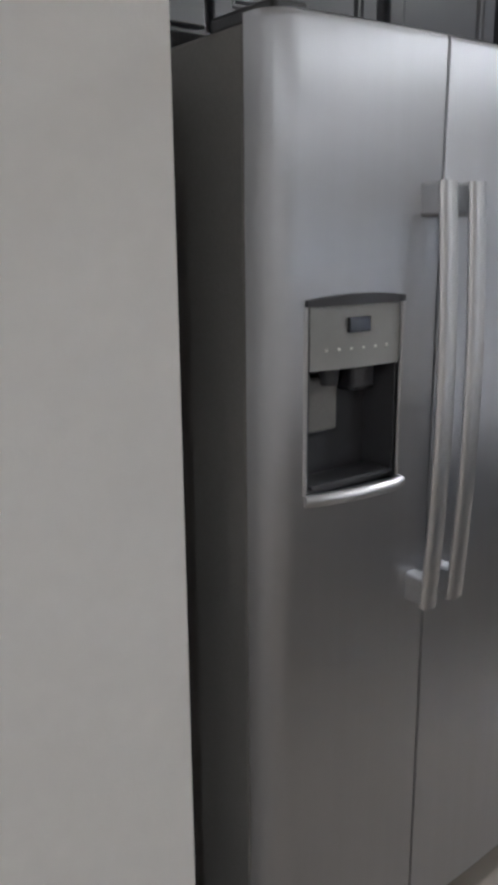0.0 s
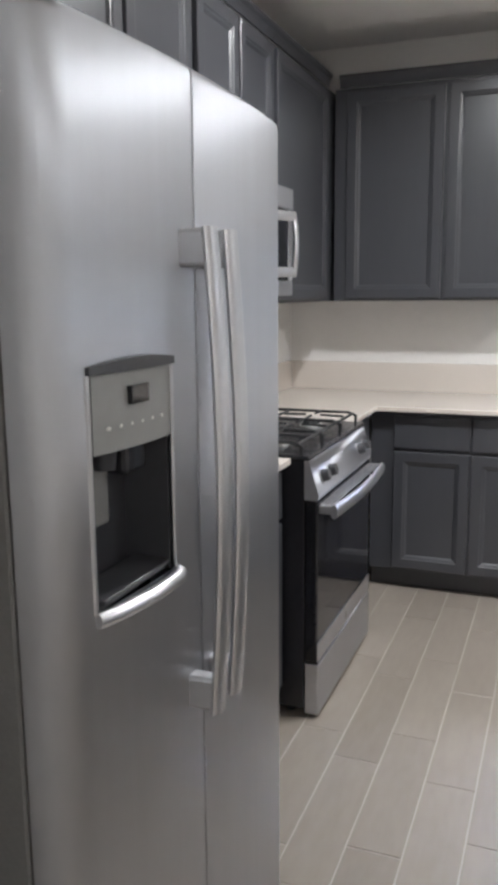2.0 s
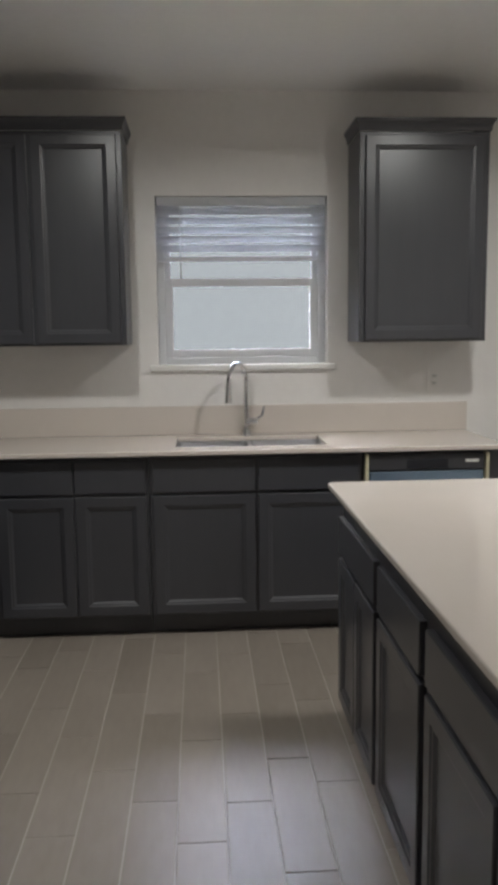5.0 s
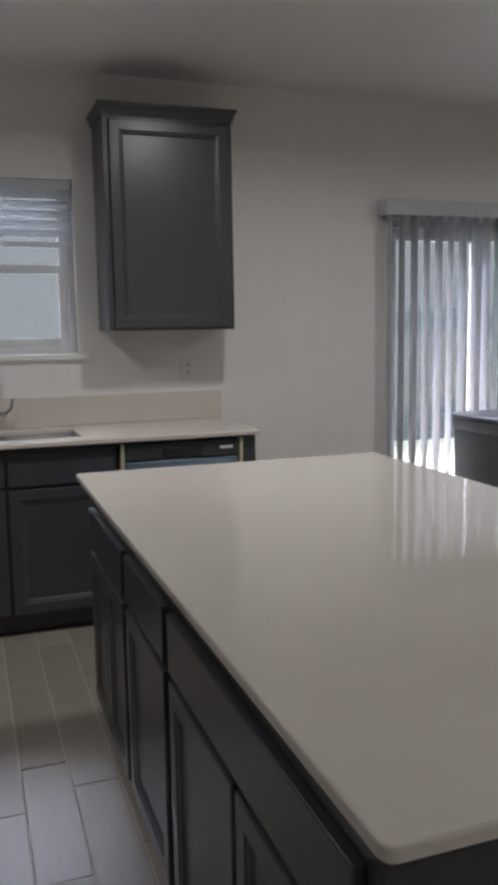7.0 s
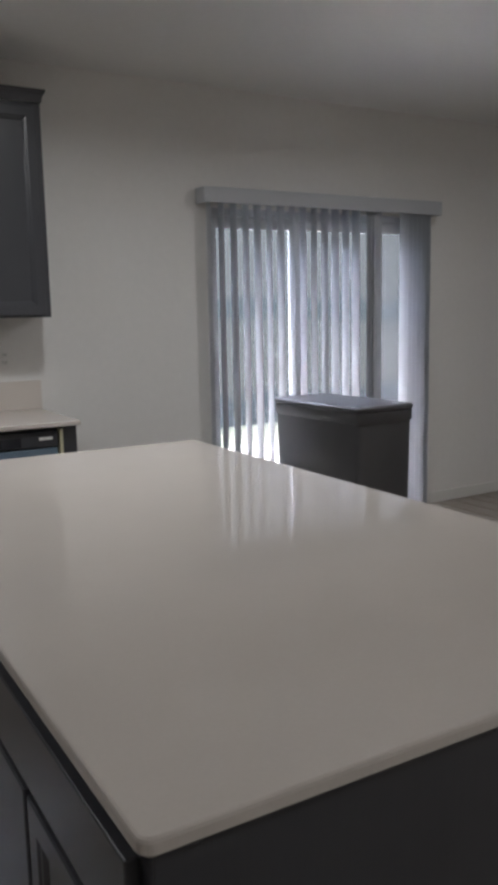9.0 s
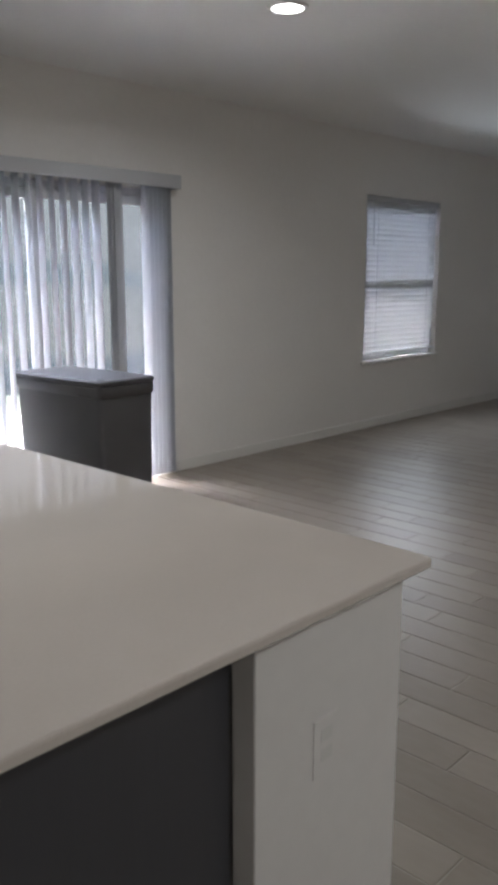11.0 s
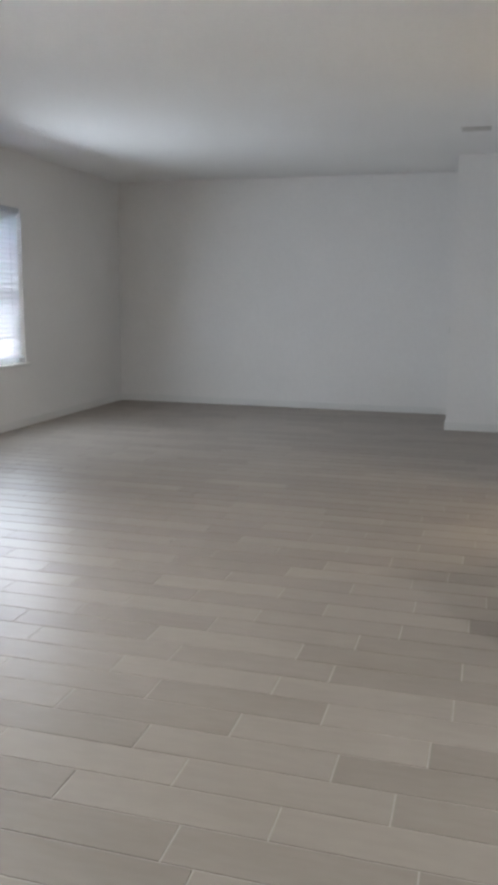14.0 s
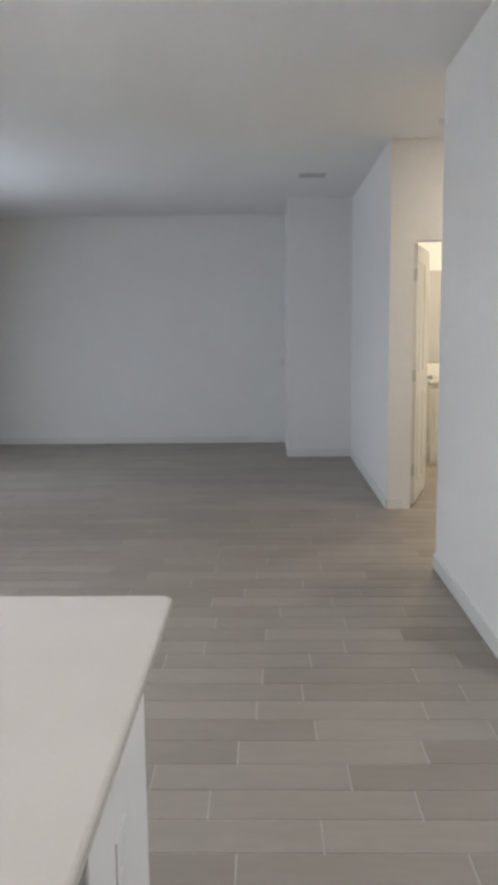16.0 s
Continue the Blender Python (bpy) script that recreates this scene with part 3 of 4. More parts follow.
part("backsplash", box((0.001, -2.838, CT1 + 0.0005), (0.016, -1.944, CT1 + 0.155), 0.002), M_QUARTZ, ct)

# sink
sk = thing("kitchen_sink", (1.93, -0.32, 0.70), "stainless steel double-bowl undermount sink", "sink")


def bowl(x0, x1, y0, y1, zb, zt):
    bm = bmesh.new()
    r, t = 0.04, 0.004

    def loop(ins, z, rad):
        pts = []
        for cx, cy, a0 in ((x1 - ins - rad, y1 - ins - rad, 0), (x0 + ins + rad, y1 - ins - rad, 90), (x0 + ins + rad, y0 + ins + rad, 180), (x1 - ins - rad, y0 + ins + rad, 270)):
            for k in range(5):
                a = radians(a0 + 22.5 * k)
                pts.append(bm.verts.new((cx + rad * math.cos(a), cy + rad * math.sin(a), z)))
        return pts
    loops = [loop(-0.012, zt, r), loop(0, zt, r), loop(0.006, zb + 0.03, r), loop(0.03, zb, r), loop(0.15, zb - 0.003, 0.01)]
    for a, b in zip(loops, loops[1:]):
        for k in range(20):
            bm.faces.new((a[k], a[(k + 1) % 20], b[(k + 1) % 20], b[k]))
    bm.faces.new(loops[-1])
    return bm


part("bowl", bowl(SK[0] - 0.006, 1.918, SK[2] - 0.006, SK[3] + 0.006, 0.706, CT0 - 0.001), M_STEEL_B, sk, smooth=True)
part("bowl", bowl(1.942, SK[1] + 0.006, SK[2] - 0.006, SK[3] + 0.006, 0.706, CT0 - 0.001), M_STEEL_B, sk, smooth=True)
for x in (1.735, 2.12):
    part("drain", cyl((x, -0.32, 0.7035), (x, -0.32, 0.708), 0.042, n=20), M_CHROME, sk)

fa = thing("faucet", (1.925, -0.075, CT1), "chrome gooseneck pull-down kitchen faucet", "faucet")
part("base", cyl((1.925, -0.075, CT1 + 0.0005), (1.925, -0.075, CT1 + 0.03), 0.027, 0.023, 20), M_CHROME, fa, smooth=True)
arc = [(1.925, -0.075, CT1 + 0.03), (1.925, -0.075, 1.20)]
for k in range(1, 13):
    a = radians(180 * k / 12)
    arc.append((1.925 - 0.048 * (1 - math.cos(a)) * 1.0, -0.075 - 0.075 * (1 - math.cos(a)), 1.20 + 0.10 * math.sin(a)))
part("spout", tube(arc, 0.0125, 12), M_CHROME, fa, smooth=True)
ex, ey, ez = arc[-1]
part("spray_head", cyl((ex, ey, ez + 0.004), (ex - 0.004, ey - 0.004, ez - 0.10), 0.015, 0.019, 14), M_CHROME, fa, smooth=True)
part("valve_body", cyl((1.928, -0.075, 0.99), (1.985, -0.075, 0.99), 0.018, n=14), M_CHROME, fa, smooth=True)
part("lever", tube([(1.975, -0.075, 0.995), (2.01, -0.078, 1.02), (2.022, -0.08, 1.075)], 0.007, 8), M_CHROME, fa, smooth=True)

# dishwasher
dw = thing("dishwasher", (2.76, -0.3, 0.0), "built-in dishwasher with dark control strip and protective film", "dishwasher")
part("body", box((2.478, -0.575, 0.02), (3.042, -0.01, 0.878), 0.002), M_DGREY, dw)
part("door", box((2.482, -0.615, 0.11), (3.038, -0.576, 0.792), 0.006), M_FILM, dw, "steel door under bluish film")
cp = part("control_panel", box((2.482, -0.620, 0.796), (3.038, -0.576, 0.876), 0.006), M_DGREY, dw, "dark grey control strip")
part("pocket_handle", box((2.66, -0.6225, 0.805), (2.86, -0.6202, 0.850), 0.001), M_BLACK, cp)
part("energy_tag", box((2.945, -0.6225, 0.832), (3.01, -0.6202, 0.846), 0.0005), M_WHITEP, cp, "small white label")
part("kick_plate", box((2.49, -0.53, 0.0), (3.03, -0.50, 0.10), 0.002), M_BLACK, dw)
for x in (2.462, 3.046):
    fs = thing("foam_strip", (x + 0.009, -0.61, 0.75), "pale yellow packing strip beside the dishwasher door", "packing strip", "dishwasher packing strips")
    part("strip", box((x, -0.625, 0.62), (x + 0.015, -0.576, 0.878), 0.003), M_TAPE, fs)

# ---------------------------------------------------------------- gas range
R0, R1 = -1.940, -1.174
rg = thing("gas_range", (0.34, -1.534, 0.0), "stainless and black freestanding gas range with cast iron grates", "range")
part("body", box((0.02, R0, 0.03), (0.690, R1, 0.905), 0.003), M_BLACK, rg, "black enamel body")
for x in (0.08, 0.63):
    for y in (R0 + 0.05, R1 - 0.05):
        part("foot", cyl((x, y, 0.0), (x, y, 0.032), 0.018, n=10), M_BLACK, rg)
top = part("cooktop", box((0.02, R0 - 0.002, 0.906), (0.707, R1 + 0.002, 0.922), 0.005), M_BLACK, rg, "black enamel cooktop")
part("rear_trim", box((0.02, R0, 0.9225), (0.085, R1, 0.945), 0.005), M_STEEL_B, top)
for i, (bx, by) in enumerate(((0.22, R0 + 0.16), (0.22, R1 - 0.16), (0.53, R0 + 0.16), (0.53, R1 - 0.16), (0.36, (R0 + R1) / 2))):
    bn = part("burner", cyl((bx, by, 0.9225), (bx, by, 0.934), 0.048, 0.042, 20), M_LGREY, top, smooth=True)
    part("burner_cap", cyl((bx, by, 0.9345), (bx, by, 0.942), 0.036, 0.033, 20), M_IRON, bn, smooth=True)


def grate(y0, y1):
    bm = bmesh.new()
    x0, x1, zt, h = 0.10, 0.675, 0.962, 0.011
    for y in (y0, y1):
        tube([(x0, y, zt - 0.012), (x0 + 0.03, y, zt), (x1 - 0.03, y, zt), (x1, y, zt - 0.012)], 0.006, 6, bm, 0.005)
    for x in (x0 + 0.012, x1 - 0.012, (x0 + x1) / 2):
        tube([(x, y0, zt - 0.004), (x, y1, zt - 0.004)], 0.006, 6, bm, 0.005)
    for cx in (0.22, 0.53):
        cy = (y0 + y1) / 2
        for dx, dy in ((1, 0), (-1, 0), (0, 1), (0, -1)):
            tube([(cx + dx * 0.03, cy + dy * 0.03, zt + 0.003), (cx + dx * 0.125, cy + dy * min(0.125, (y1 - y0) / 2), zt)], 0.005, 6, bm, 0.005)
    for x in (x0, x1):
        for y in (y0, y1):
            cyl((x, y, 0.9225), (x, y, zt - 0.008), 0.006, n=8, bm=bm)
    return bm


w = (R1 - R0 - 0.02) / 3
for k in range(3):
    part("grate", grate(R0 + 0.012 + k * w, R0 + 0.004 + (k + 1) * w), M_IRON, top, "black cast iron grate")
# slanted control panel
bm = bmesh.new()
sec = [(0.690, 0.775), (0.735, 0.775), (0.740, 0.79), (0.707, 0.902), (0.690, 0.905)]
a = [bm.verts.new((x, R0, z)) for x, z in sec]
b = [bm.verts.new((x, R1, z)) for x, z in sec]
for k in range(5):
    bm.faces.new((a[k], a[(k + 1) % 5], b[(k + 1) % 5], b[k]))
bm.faces.new(a[::-1])
bm.faces.new(b)
pn = part("control_panel", bm, M_STEEL, rg, "slanted stainless control panel")
nrm = Vector((0.112, 0, 0.033)).normalized()
for y in (R0 + 0.085, R0 + 0.175, R1 - 0.175, R1 - 0.085):
    c0 = Vector((0.725, y, 0.842))
    kb = part("knob", cyl(c0, c0 + nrm * 0.028, 0.023, 0.019, 18), M_DGREY, pn, "dark grey control knob", smooth=True)
    part("knob_skirt", cyl(c0 - nrm * 0.002, c0 + nrm * 0.004, 0.027, n=18), M_STEEL_B, kb)
dr = part("oven_door", box((0.691, R0 + 0.003, 0.205), (0.735, R1 - 0.003, 0.772), 0.006), M_BLKGLASS, rg, "black glass oven door")
part("door_trim", box((0.7355, R0 + 0.003, 0.208), (0.739, R1 - 0.003, 0.275), 0.001), M_STEEL, dr, "stainless lower strip")
bow = [(0.787 + 0.018 * math.sin(math.pi * k / 12), R0 + 0.015 + (R1 - R0 - 0.03) * k / 12, 0.738) for k in range(13)]
hn = part("handle", tube(bow, 0.024, 12, rx=0.013), M_STEEL_B, dr, "bowed stainless handle", smooth=True)
for y in (R0 + 0.03, R1 - 0.03):
    part("handle_bracket", box((0.7355, y - 0.012, 0.727), (0.790, y + 0.012, 0.757), 0.004), M_STEEL_B, hn)
for x in (0.7355, 0.7475, 0.7595, 0.7715):
    part("vent_bar", box((x, R0 + 0.035, 0.751), (x + 0.006, R1 - 0.035, 0.757), 0.001), M_STEEL_B, hn)
part("drawer", box((0.691, R0 + 0.003, 0.012), (0.741, R1 - 0.003, 0.20), 0.006), M_STEEL, rg, "stainless storage drawer")
part("emblem", cyl((0.7395, -1.56, 0.24), (0.741, -1.56, 0.24), 0.014, n=20), M_LGREY, dr, "small round plain emblem")

# over-the-range microwave
mw = thing("microwave", (0.2, -1.56, 1.43), "stainless over-the-range microwave with black door glass", "microwave")
part("body", box((0.001, -1.940, 1.436), (0.365, -1.184, 1.857), 0.003), M_DGREY, mw)
part("top_band", box((0.366, -1.940, 1.775), (0.405, -1.184, 1.857), 0.006), M_STEEL, mw, "stainless top band")
part("bottom_band", box((0.366, -1.940, 1.436), (0.402, -1.184, 1.492), 0.006), M_STEEL, mw, "stainless bottom band")
md = part("door", box((0.366, -1.938, 1.494), (0.400, -1.235, 1.773), 0.004), M_BLKGLASS, mw, "black glass door")
part("side_strip", box((0.366, -1.232, 1.494), (0.402, -1.186, 1.773), 0.004), M_STEEL_B, mw, "stainless edge strip")
mh = part("handle", tube([(0.458, -1.345, 1.752), (0.466, -1.345, 1.70), (0.470, -1.345, 1.63), (0.466, -1.345, 1.56), (0.458, -1.345, 1.507)], 0.010, 10, rx=0.018), M_STEEL_B, md, "stainless bar handle", smooth=True)
for z in (1.735, 1.525):
    part("handle_mount", tube([(0.4015, -1.51, z), (0.44, -1.43, z), (0.462, -1.355, z)], 0.019, 8, rx=0.010), M_STEEL_B, mh, smooth=True)
part("emblem", cyl((0.4052, -1.62, 1.815), (0.4065, -1.62, 1.815), 0.012, n=18), M_WHITEP, mw, "small round plain emblem")
part("vent_grille", box((0.05, -1.90, 1.4305), (0.34, -1.22, 1.4355), 0.001), M_BLACK, mw)

# ---------------------------------------------------------------- refrigerator
FL, FM, FR = -3.668, -3.325, -2.864
fr = thing("refrigerator", (0.48, FM, 0.0), "stainless side-by-side refrigerator with dark sides and door dispenser", "refrigerator")
part("body", box((0.03, FL + 0.004, 0.02), (0.855, FR - 0.004, 1.755), 0.006), M_FRSIDE, fr, "dark grey painted cabinet")
part("kick_grille", box((0.80, FL + 0.02, 0.012), (0.873, FR - 0.02, 0.075), 0.004), M_DGREY, fr)
for y in (FL + 0.06, FR - 0.06):
    part("foot", cyl((0.78, y, 0.0), (0.78, y, 0.022), 0.022, n=12), M_DGREY, fr)
    part("hinge_cover", box((0.74, y - 0.035, 1.756), (0.90, y + 0.035, 1.785), 0.008), M_DGREY, fr)


def fridge_front(y):
    """How far the bowed front of the two doors stands out."""
    s = min(1.0, max(0.0, (y - FL) / (FR - FL)))
    x = 0.930 + 0.022 * 4 * s * (1 - s)
    e, r = min(y - FL, FR - y), 0.042
    if e < r:
        x -= r - (r * r - (r - e) ** 2) ** 0.5
    return x


def fridge_door(y0, y1, hole=None):
    """A gently bowed door skin with rounded vertical edges; hole (y0, y1, z0, z1) is left open for the dispenser."""
    bm = bmesh.new()
    z0, z1 = 0.085, 1.765
    ys = sorted(set([y0 + (y1 - y0) * k / 28 for k in range(29)] + [y0 + 0.0015, y0 + 0.004, y0 + 0.010, y1 - 0.010, y1 - 0.004, y1 - 0.0015] + (list(hole[:2]) if hole else [])))
    zs = sorted(set([z0, z0 + 0.01, z1 - 0.012, z1 - 0.003, z1] + ([hole[2], hole[3]] if hole else [])))

    def front(y):
        x = fridge_front(y)
        e = min(y - y0, y1 - y)
        if e < 0.0015:
            x -= 0.0015 * (1 - e / 0.0015) ** 2
        return x
    grid = {}
    for y in ys:
        for z in zs:
            r = 0.006 if z >= z1 - 0.0005 else (0.002 if z > z1 - 0.005 else 0)
            grid[y, z] = bm.verts.new((front(y) - r, y, z))
    back = {(y, z): bm.verts.new((0.862, y, z)) for y in ys for z in zs if y in (ys[0], ys[-1]) or z in (zs[0], zs[-1])}
    for ya, yb in zip(ys, ys[1:]):
        for za, zb in zip(zs, zs[1:]):
            if hole and ya >= hole[0] - 1e-6 and yb <= hole[1] + 1e-6 and za >= hole[2] - 1e-6 and zb <= hole[3] + 1e-6:
                continue
            bm.faces.new((grid[ya, za], grid[yb, za], grid[yb, zb], grid[ya, zb]))
        for z in (zs[0], zs[-1]):
            bm.faces.new((grid[ya, z], grid[yb, z], back[yb, z], back[ya, z]))
    for y in (ys[0], ys[-1]):
        for za, zb in zip(zs, zs[1:]):
            bm.faces.new((grid[y, za], grid[y, zb], back[y, zb], back[y, za]))
    return bm


DP = (-3.606, -3.412, 1.050, 1.352)
ld = part("freezer_door", fridge_door(FL, FM - 0.0025, DP), M_STEEL, fr, "brushed stainless door with ice and water dispenser", smooth=True)
rd = part("fridge_door", fridge_door(FM + 0.0025, FR), M_STEEL, fr, "brushed stainless door", smooth=True)
part("door_gasket", box((0.856, FL + 0.01, 0.09), (0.8615, FR - 0.01, 1.75)), M_BLACK, fr)

# dispenser: recess, display, paddle, tray, surround
y0, y1, z0, z1 = DP
rec = part("dispenser_recess", box((0.868, y0 + 0.001, z0), (0.872, y1 - 0.001, z1)), M_DGREY, ld, "dark grey dispenser recess")
part("recess_side", box((0.872, y0 + 0.0005, z0), (0.936, y0 + 0.005, z1)), M_DGREY, ld)
part("recess_side", box((0.872, y1 - 0.005, z0), (0.944, y1 - 0.0005, z1)), M_DGREY, ld)
part("recess_floor", box((0.872, y0 + 0.005, z0), (0.936, y1 - 0.005, z0 + 0.008)), M_DGREY, ld)
bm = bmesh.new()
n = 12
cols = []
for k in range(n + 1):
    s = k / n
    y = y0 + 0.004 + (y1 - y0 - 0.008) * s
    cols.append([bm.verts.new((fridge_front(y) + 0.002 + 0.006 * 4 * s * (1 - s), y, z)) for z in (1.252, 1.352)] + [bm.verts.new((0.90, y, z)) for z in (1.352, 1.252)])
for a, b in zip(cols, cols[1:]):
    for k in range(4):
        bm.faces.new((a[k], a[(k + 1) % 4], b[(k + 1) % 4], b[k]))
bm.faces.new(cols[0])
bm.faces.new(cols[-1][::-1])
dpn = part("dispenser_display", bm, M_LGREY, ld, "glossy light grey dispenser panel", smooth=True)
part("display_window", box((0.9500, -3.535, 1.309), (0.9575, -3.490, 1.333), 0.0005), M_BLKGLASS, dpn)
for y in (-3.575, -3.55, -3.525, -3.50, -3.475, -3.45):
    part("button", box((0.940, y - 0.003, 1.281), (fridge_front(y) + 0.008, y + 0.003, 1.2855), 0.0006), M_WHITEP, dpn)
bm = bmesh.new()
cols = []
for k in range(n + 1):
    s = k / n
    y = y0 - 0.004 + (y1 - y0 + 0.008) * s
    xx = fridge_front(y) + 0.006 + 0.008 * 4 * s * (1 - s)
    zt = 1.362 + 0.007 * 4 * s * (1 - s)
    cols.append([bm.verts.new((xx, y, 1.352)), bm.verts.new((xx, y, zt)), bm.verts.new((0.93, y, zt)), bm.verts.new((0.93, y, 1.352))])
for a, b in zip(cols, cols[1:]):
    for k in range(4):
        bm.faces.new((a[k], a[(k + 1) % 4], b[(k + 1) % 4], b[k]))
bm.faces.new(cols[0])
bm.faces.new(cols[-1][::-1])
part("dispenser_hood", bm, M_DGREY, ld, "dark curved hood over the dispenser", smooth=True)
part("paddle", box((0.885, -3.575, 1.14), (0.90, -3.505, 1.235), 0.006), M_FRSIDE, ld, "grey dispenser paddle")
part("spout", cyl((0.915, -3.54, 1.251), (0.915, -3.54, 1.222), 0.018, 0.014, 14), M_DGREY, ld, smooth=True)
part("ice_chute", box((0.885, -3.50, 1.205), (0.925, -3.44, 1.251), 0.008), M_BLACK, ld)
part("drip_tray", box((0.885, y0 + 0.006, 1.0585), (0.945, y1 - 0.006, 1.066), 0.002), M_DGREY, ld)
bm = bmesh.new()
tube([(fridge_front(y0) + 0.002, y0 - 0.004, 1.043), (fridge_front(y0) + 0.012, y0 + 0.02, 1.043), (0.962, (y0 + y1) / 2, 1.043), (0.964, y1 - 0.02, 1.043), (0.954, y1 + 0.004, 1.043)], 0.011, 10, bm, 0.012)
part("tray_lip", bm, M_STEEL_B, ld, "bright steel dispenser lip", smooth=True)
for y in (y0 - 0.003, y1 + 0.003):
    part("side_trim", tube([(fridge_front(y), y, 1.05), (fridge_front(y), y, 1.352)], 0.004, 8), M_STEEL_B, ld, smooth=True)


def fridge_handle(y, parent):
    pts = []
    for k in range(15):
        s = k / 14
        pts.append((0.992 + 0.016 * math.sin(math.pi * s), y, 0.805 + 0.735 * s))
    h = part("handle", tube(pts, 0.010, 12, rx=0.0205), M_STEEL_B, parent, "long bowed stainless handle", smooth=True)
    for z in (0.835, 1.512):
        part("handle_mount", box((0.925, y - 0.015, z - 0.027), (0.995, y + 0.015, z + 0.027), 0.006), M_STEEL_B, h)


fridge_handle(FM - 0.036, ld)
fridge_handle(FM + 0.036, rd)

# ---------------------------------------------------------------- island
isl = thing("kitchen_island", (2.72, -2.63, 0.0), "dark espresso island cabinets with a white drywall back", "kitchen island")
FI = facing(2.19, "-x")
part("body", box((2.19, -3.648, BZ0), (2.845, -1.562, BZ1), 0.002), M_ESP, isl, "dark espresso cabinet carcass")
part("toe_kick", box((2.24, -3.63, 0.0), (2.83, -1.58, 0.0995)), M_ESP, isl)
for u0, u1 in ((-1.865, -1.575), (-2.170, -1.875), (-2.665, -2.215), (-3.155, -2.715), (-3.610, -3.175)):
    part("door", panel_door(u0, u1, 0.115, 0.648, FI), M_ESP, isl)
for u0, u1 in ((-2.170, -1.575), (-2.665, -2.215), (-3.610, -2.715)):
    part("drawer", drawer_front(u0, u1, 0.668, 0.800, FI), M_ESP, isl)
part("back_wall", box((2.847, -3.697, 0.0), (3.278, -1.552, BZ1), 0.004), M_WALL, isl, "off-white painted drywall knee wall")
part("baseboard", box((2.847, -3.710, 0.0), (3.291, -3.6975, 0.083), 0.003), M_TRIM, isl)
part("baseboard", box((3.2785, -3.697, 0.0), (3.291, -1.552, 0.083), 0.003), M_TRIM, isl)
op = part("outlet_plate", box((3.000, -3.7002, 0.555), (3.072, -3.6965, 0.672), 0.001), M_WALL, isl, "off-white outlet cover plate")
for z in (0.585, 0.625):
    part("socket", box((3.020, -3.7010, z), (3.052, -3.6999, z + 0.026), 0.0003), M_TRIM, op)


def slab_rounded(x0, x1, y0, y1, z0, z1, r, edge):
    bm = bmesh.new()
    prof = [(edge, z0), (0.0, z0 + edge), (0.0, z1 - edge), (edge * 0.3, z1 - edge * 0.3), (edge, z1)]
    loops = []
    for ins, z in prof:
        pts = []
        for cx, cy, a0 in ((x1 - r, y1 - r, 0), (x0 + r, y1 - r, 90), (x0 + r, y0 + r, 180), (x1 - r, y0 + r, 270)):
            for k in range(7):
                a = radians(a0 + 15 * k)
                pts.append(bm.verts.new((cx + (r - ins) * math.cos(a), cy + (r - ins) * math.sin(a), z)))
        loops.append(pts)
    n = len(loops[0])
    for a, b in zip(loops, loops[1:]):
        for k in range(n):
            bm.faces.new((a[k], a[(k + 1) % n], b[(k + 1) % n], b[k]))
    bm.faces.new(loops[0][::-1])
    bm.faces.new(loops[-1])
    return bm


it = thing("island_countertop", (2.72, -2.63, CT0), "large white quartz island countertop with rounded corners", "countertop")
part("slab", slab_rounded(2.138, 3.313, -3.745, -1.515, CT0, CT1, 0.018, 0.005), M_QUARTZ, it)

# ---------------------------------------------------------------- wheeled bin by the patio door
wb = thing("wheeled_bin", (4.695, -0.632, 0.0), "long dark grey plastic wheeled bin beside the patio door", "waste bin")
c, ang = Vector((4.695, -0.632)), radians(-87.5)
ux, uy = Vector((math.cos(ang), math.sin(ang))), Vector((-math.sin(ang), math.cos(ang)))


def bin_loop(bm, hx, hy, z, r, tilt=0.0):
    pts = []
    for sx, sy, a0 in ((1, 1, 0), (-1, 1, 90), (-1, -1, 180), (1, -1, 270)):
        for k in range(5):
            a = radians(a0 + 22.5 * k)
            lx, ly = sx * (hx - r) + r * math.cos(a), sy * (hy - r) + r * math.sin(a)
            p = c + ux * lx + uy * ly
            pts.append(bm.verts.new((p.x, p.y, z + tilt * ly)))
    return pts


def bin_shell(specs):
    bm = bmesh.new()
    ls = [bin_loop(bm, *s) for s in specs]
    for a, b in zip(ls, ls[1:]):
        for k in range(20):
            bm.faces.new((a[k], a[(k + 1) % 20], b[(k + 1) % 20], b[k]))
    bm.faces.new(ls[0][::-1])
    bm.faces.new(ls[-1])
    return bm


part("tub", bin_shell([(0.366, 0.180, 0.03, 0.03), (0.371, 0.185, 0.06, 0.03), (0.381, 0.193, 0.81, 0.03)]), M_BIN, wb, smooth=True)
part("rim", bin_shell([(0.383, 0.195, 0.808, 0.025), (0.388, 0.199, 0.815, 0.025), (0.388, 0.199, 0.868, 0.025), (0.383, 0.195, 0.872, 0.025)]), M_BIN, wb, smooth=True)
part("lid", bin_shell([(0.390, 0.201, 0.874, 0.025), (0.393, 0.203, 0.893, 0.025), (0.386, 0.196, 0.902, 0.03), (0.30, 0.12, 0.905, 0.05)]), M_BIN, wb, "flat dark lid", smooth=True)
for s in (-1, 1):
    p = c + ux * (0.36 * s) + uy * 0.10
    q = p + ux * (0.03 * s)
    wl = part("wheel", cyl((p.x, p.y, 0.08), (q.x, q.y, 0.08), 0.08, n=20), M_BLACK, wb, smooth=True)
p, q = c - ux * 0.2 + uy * 0.235, c + ux * 0.2 + uy * 0.235
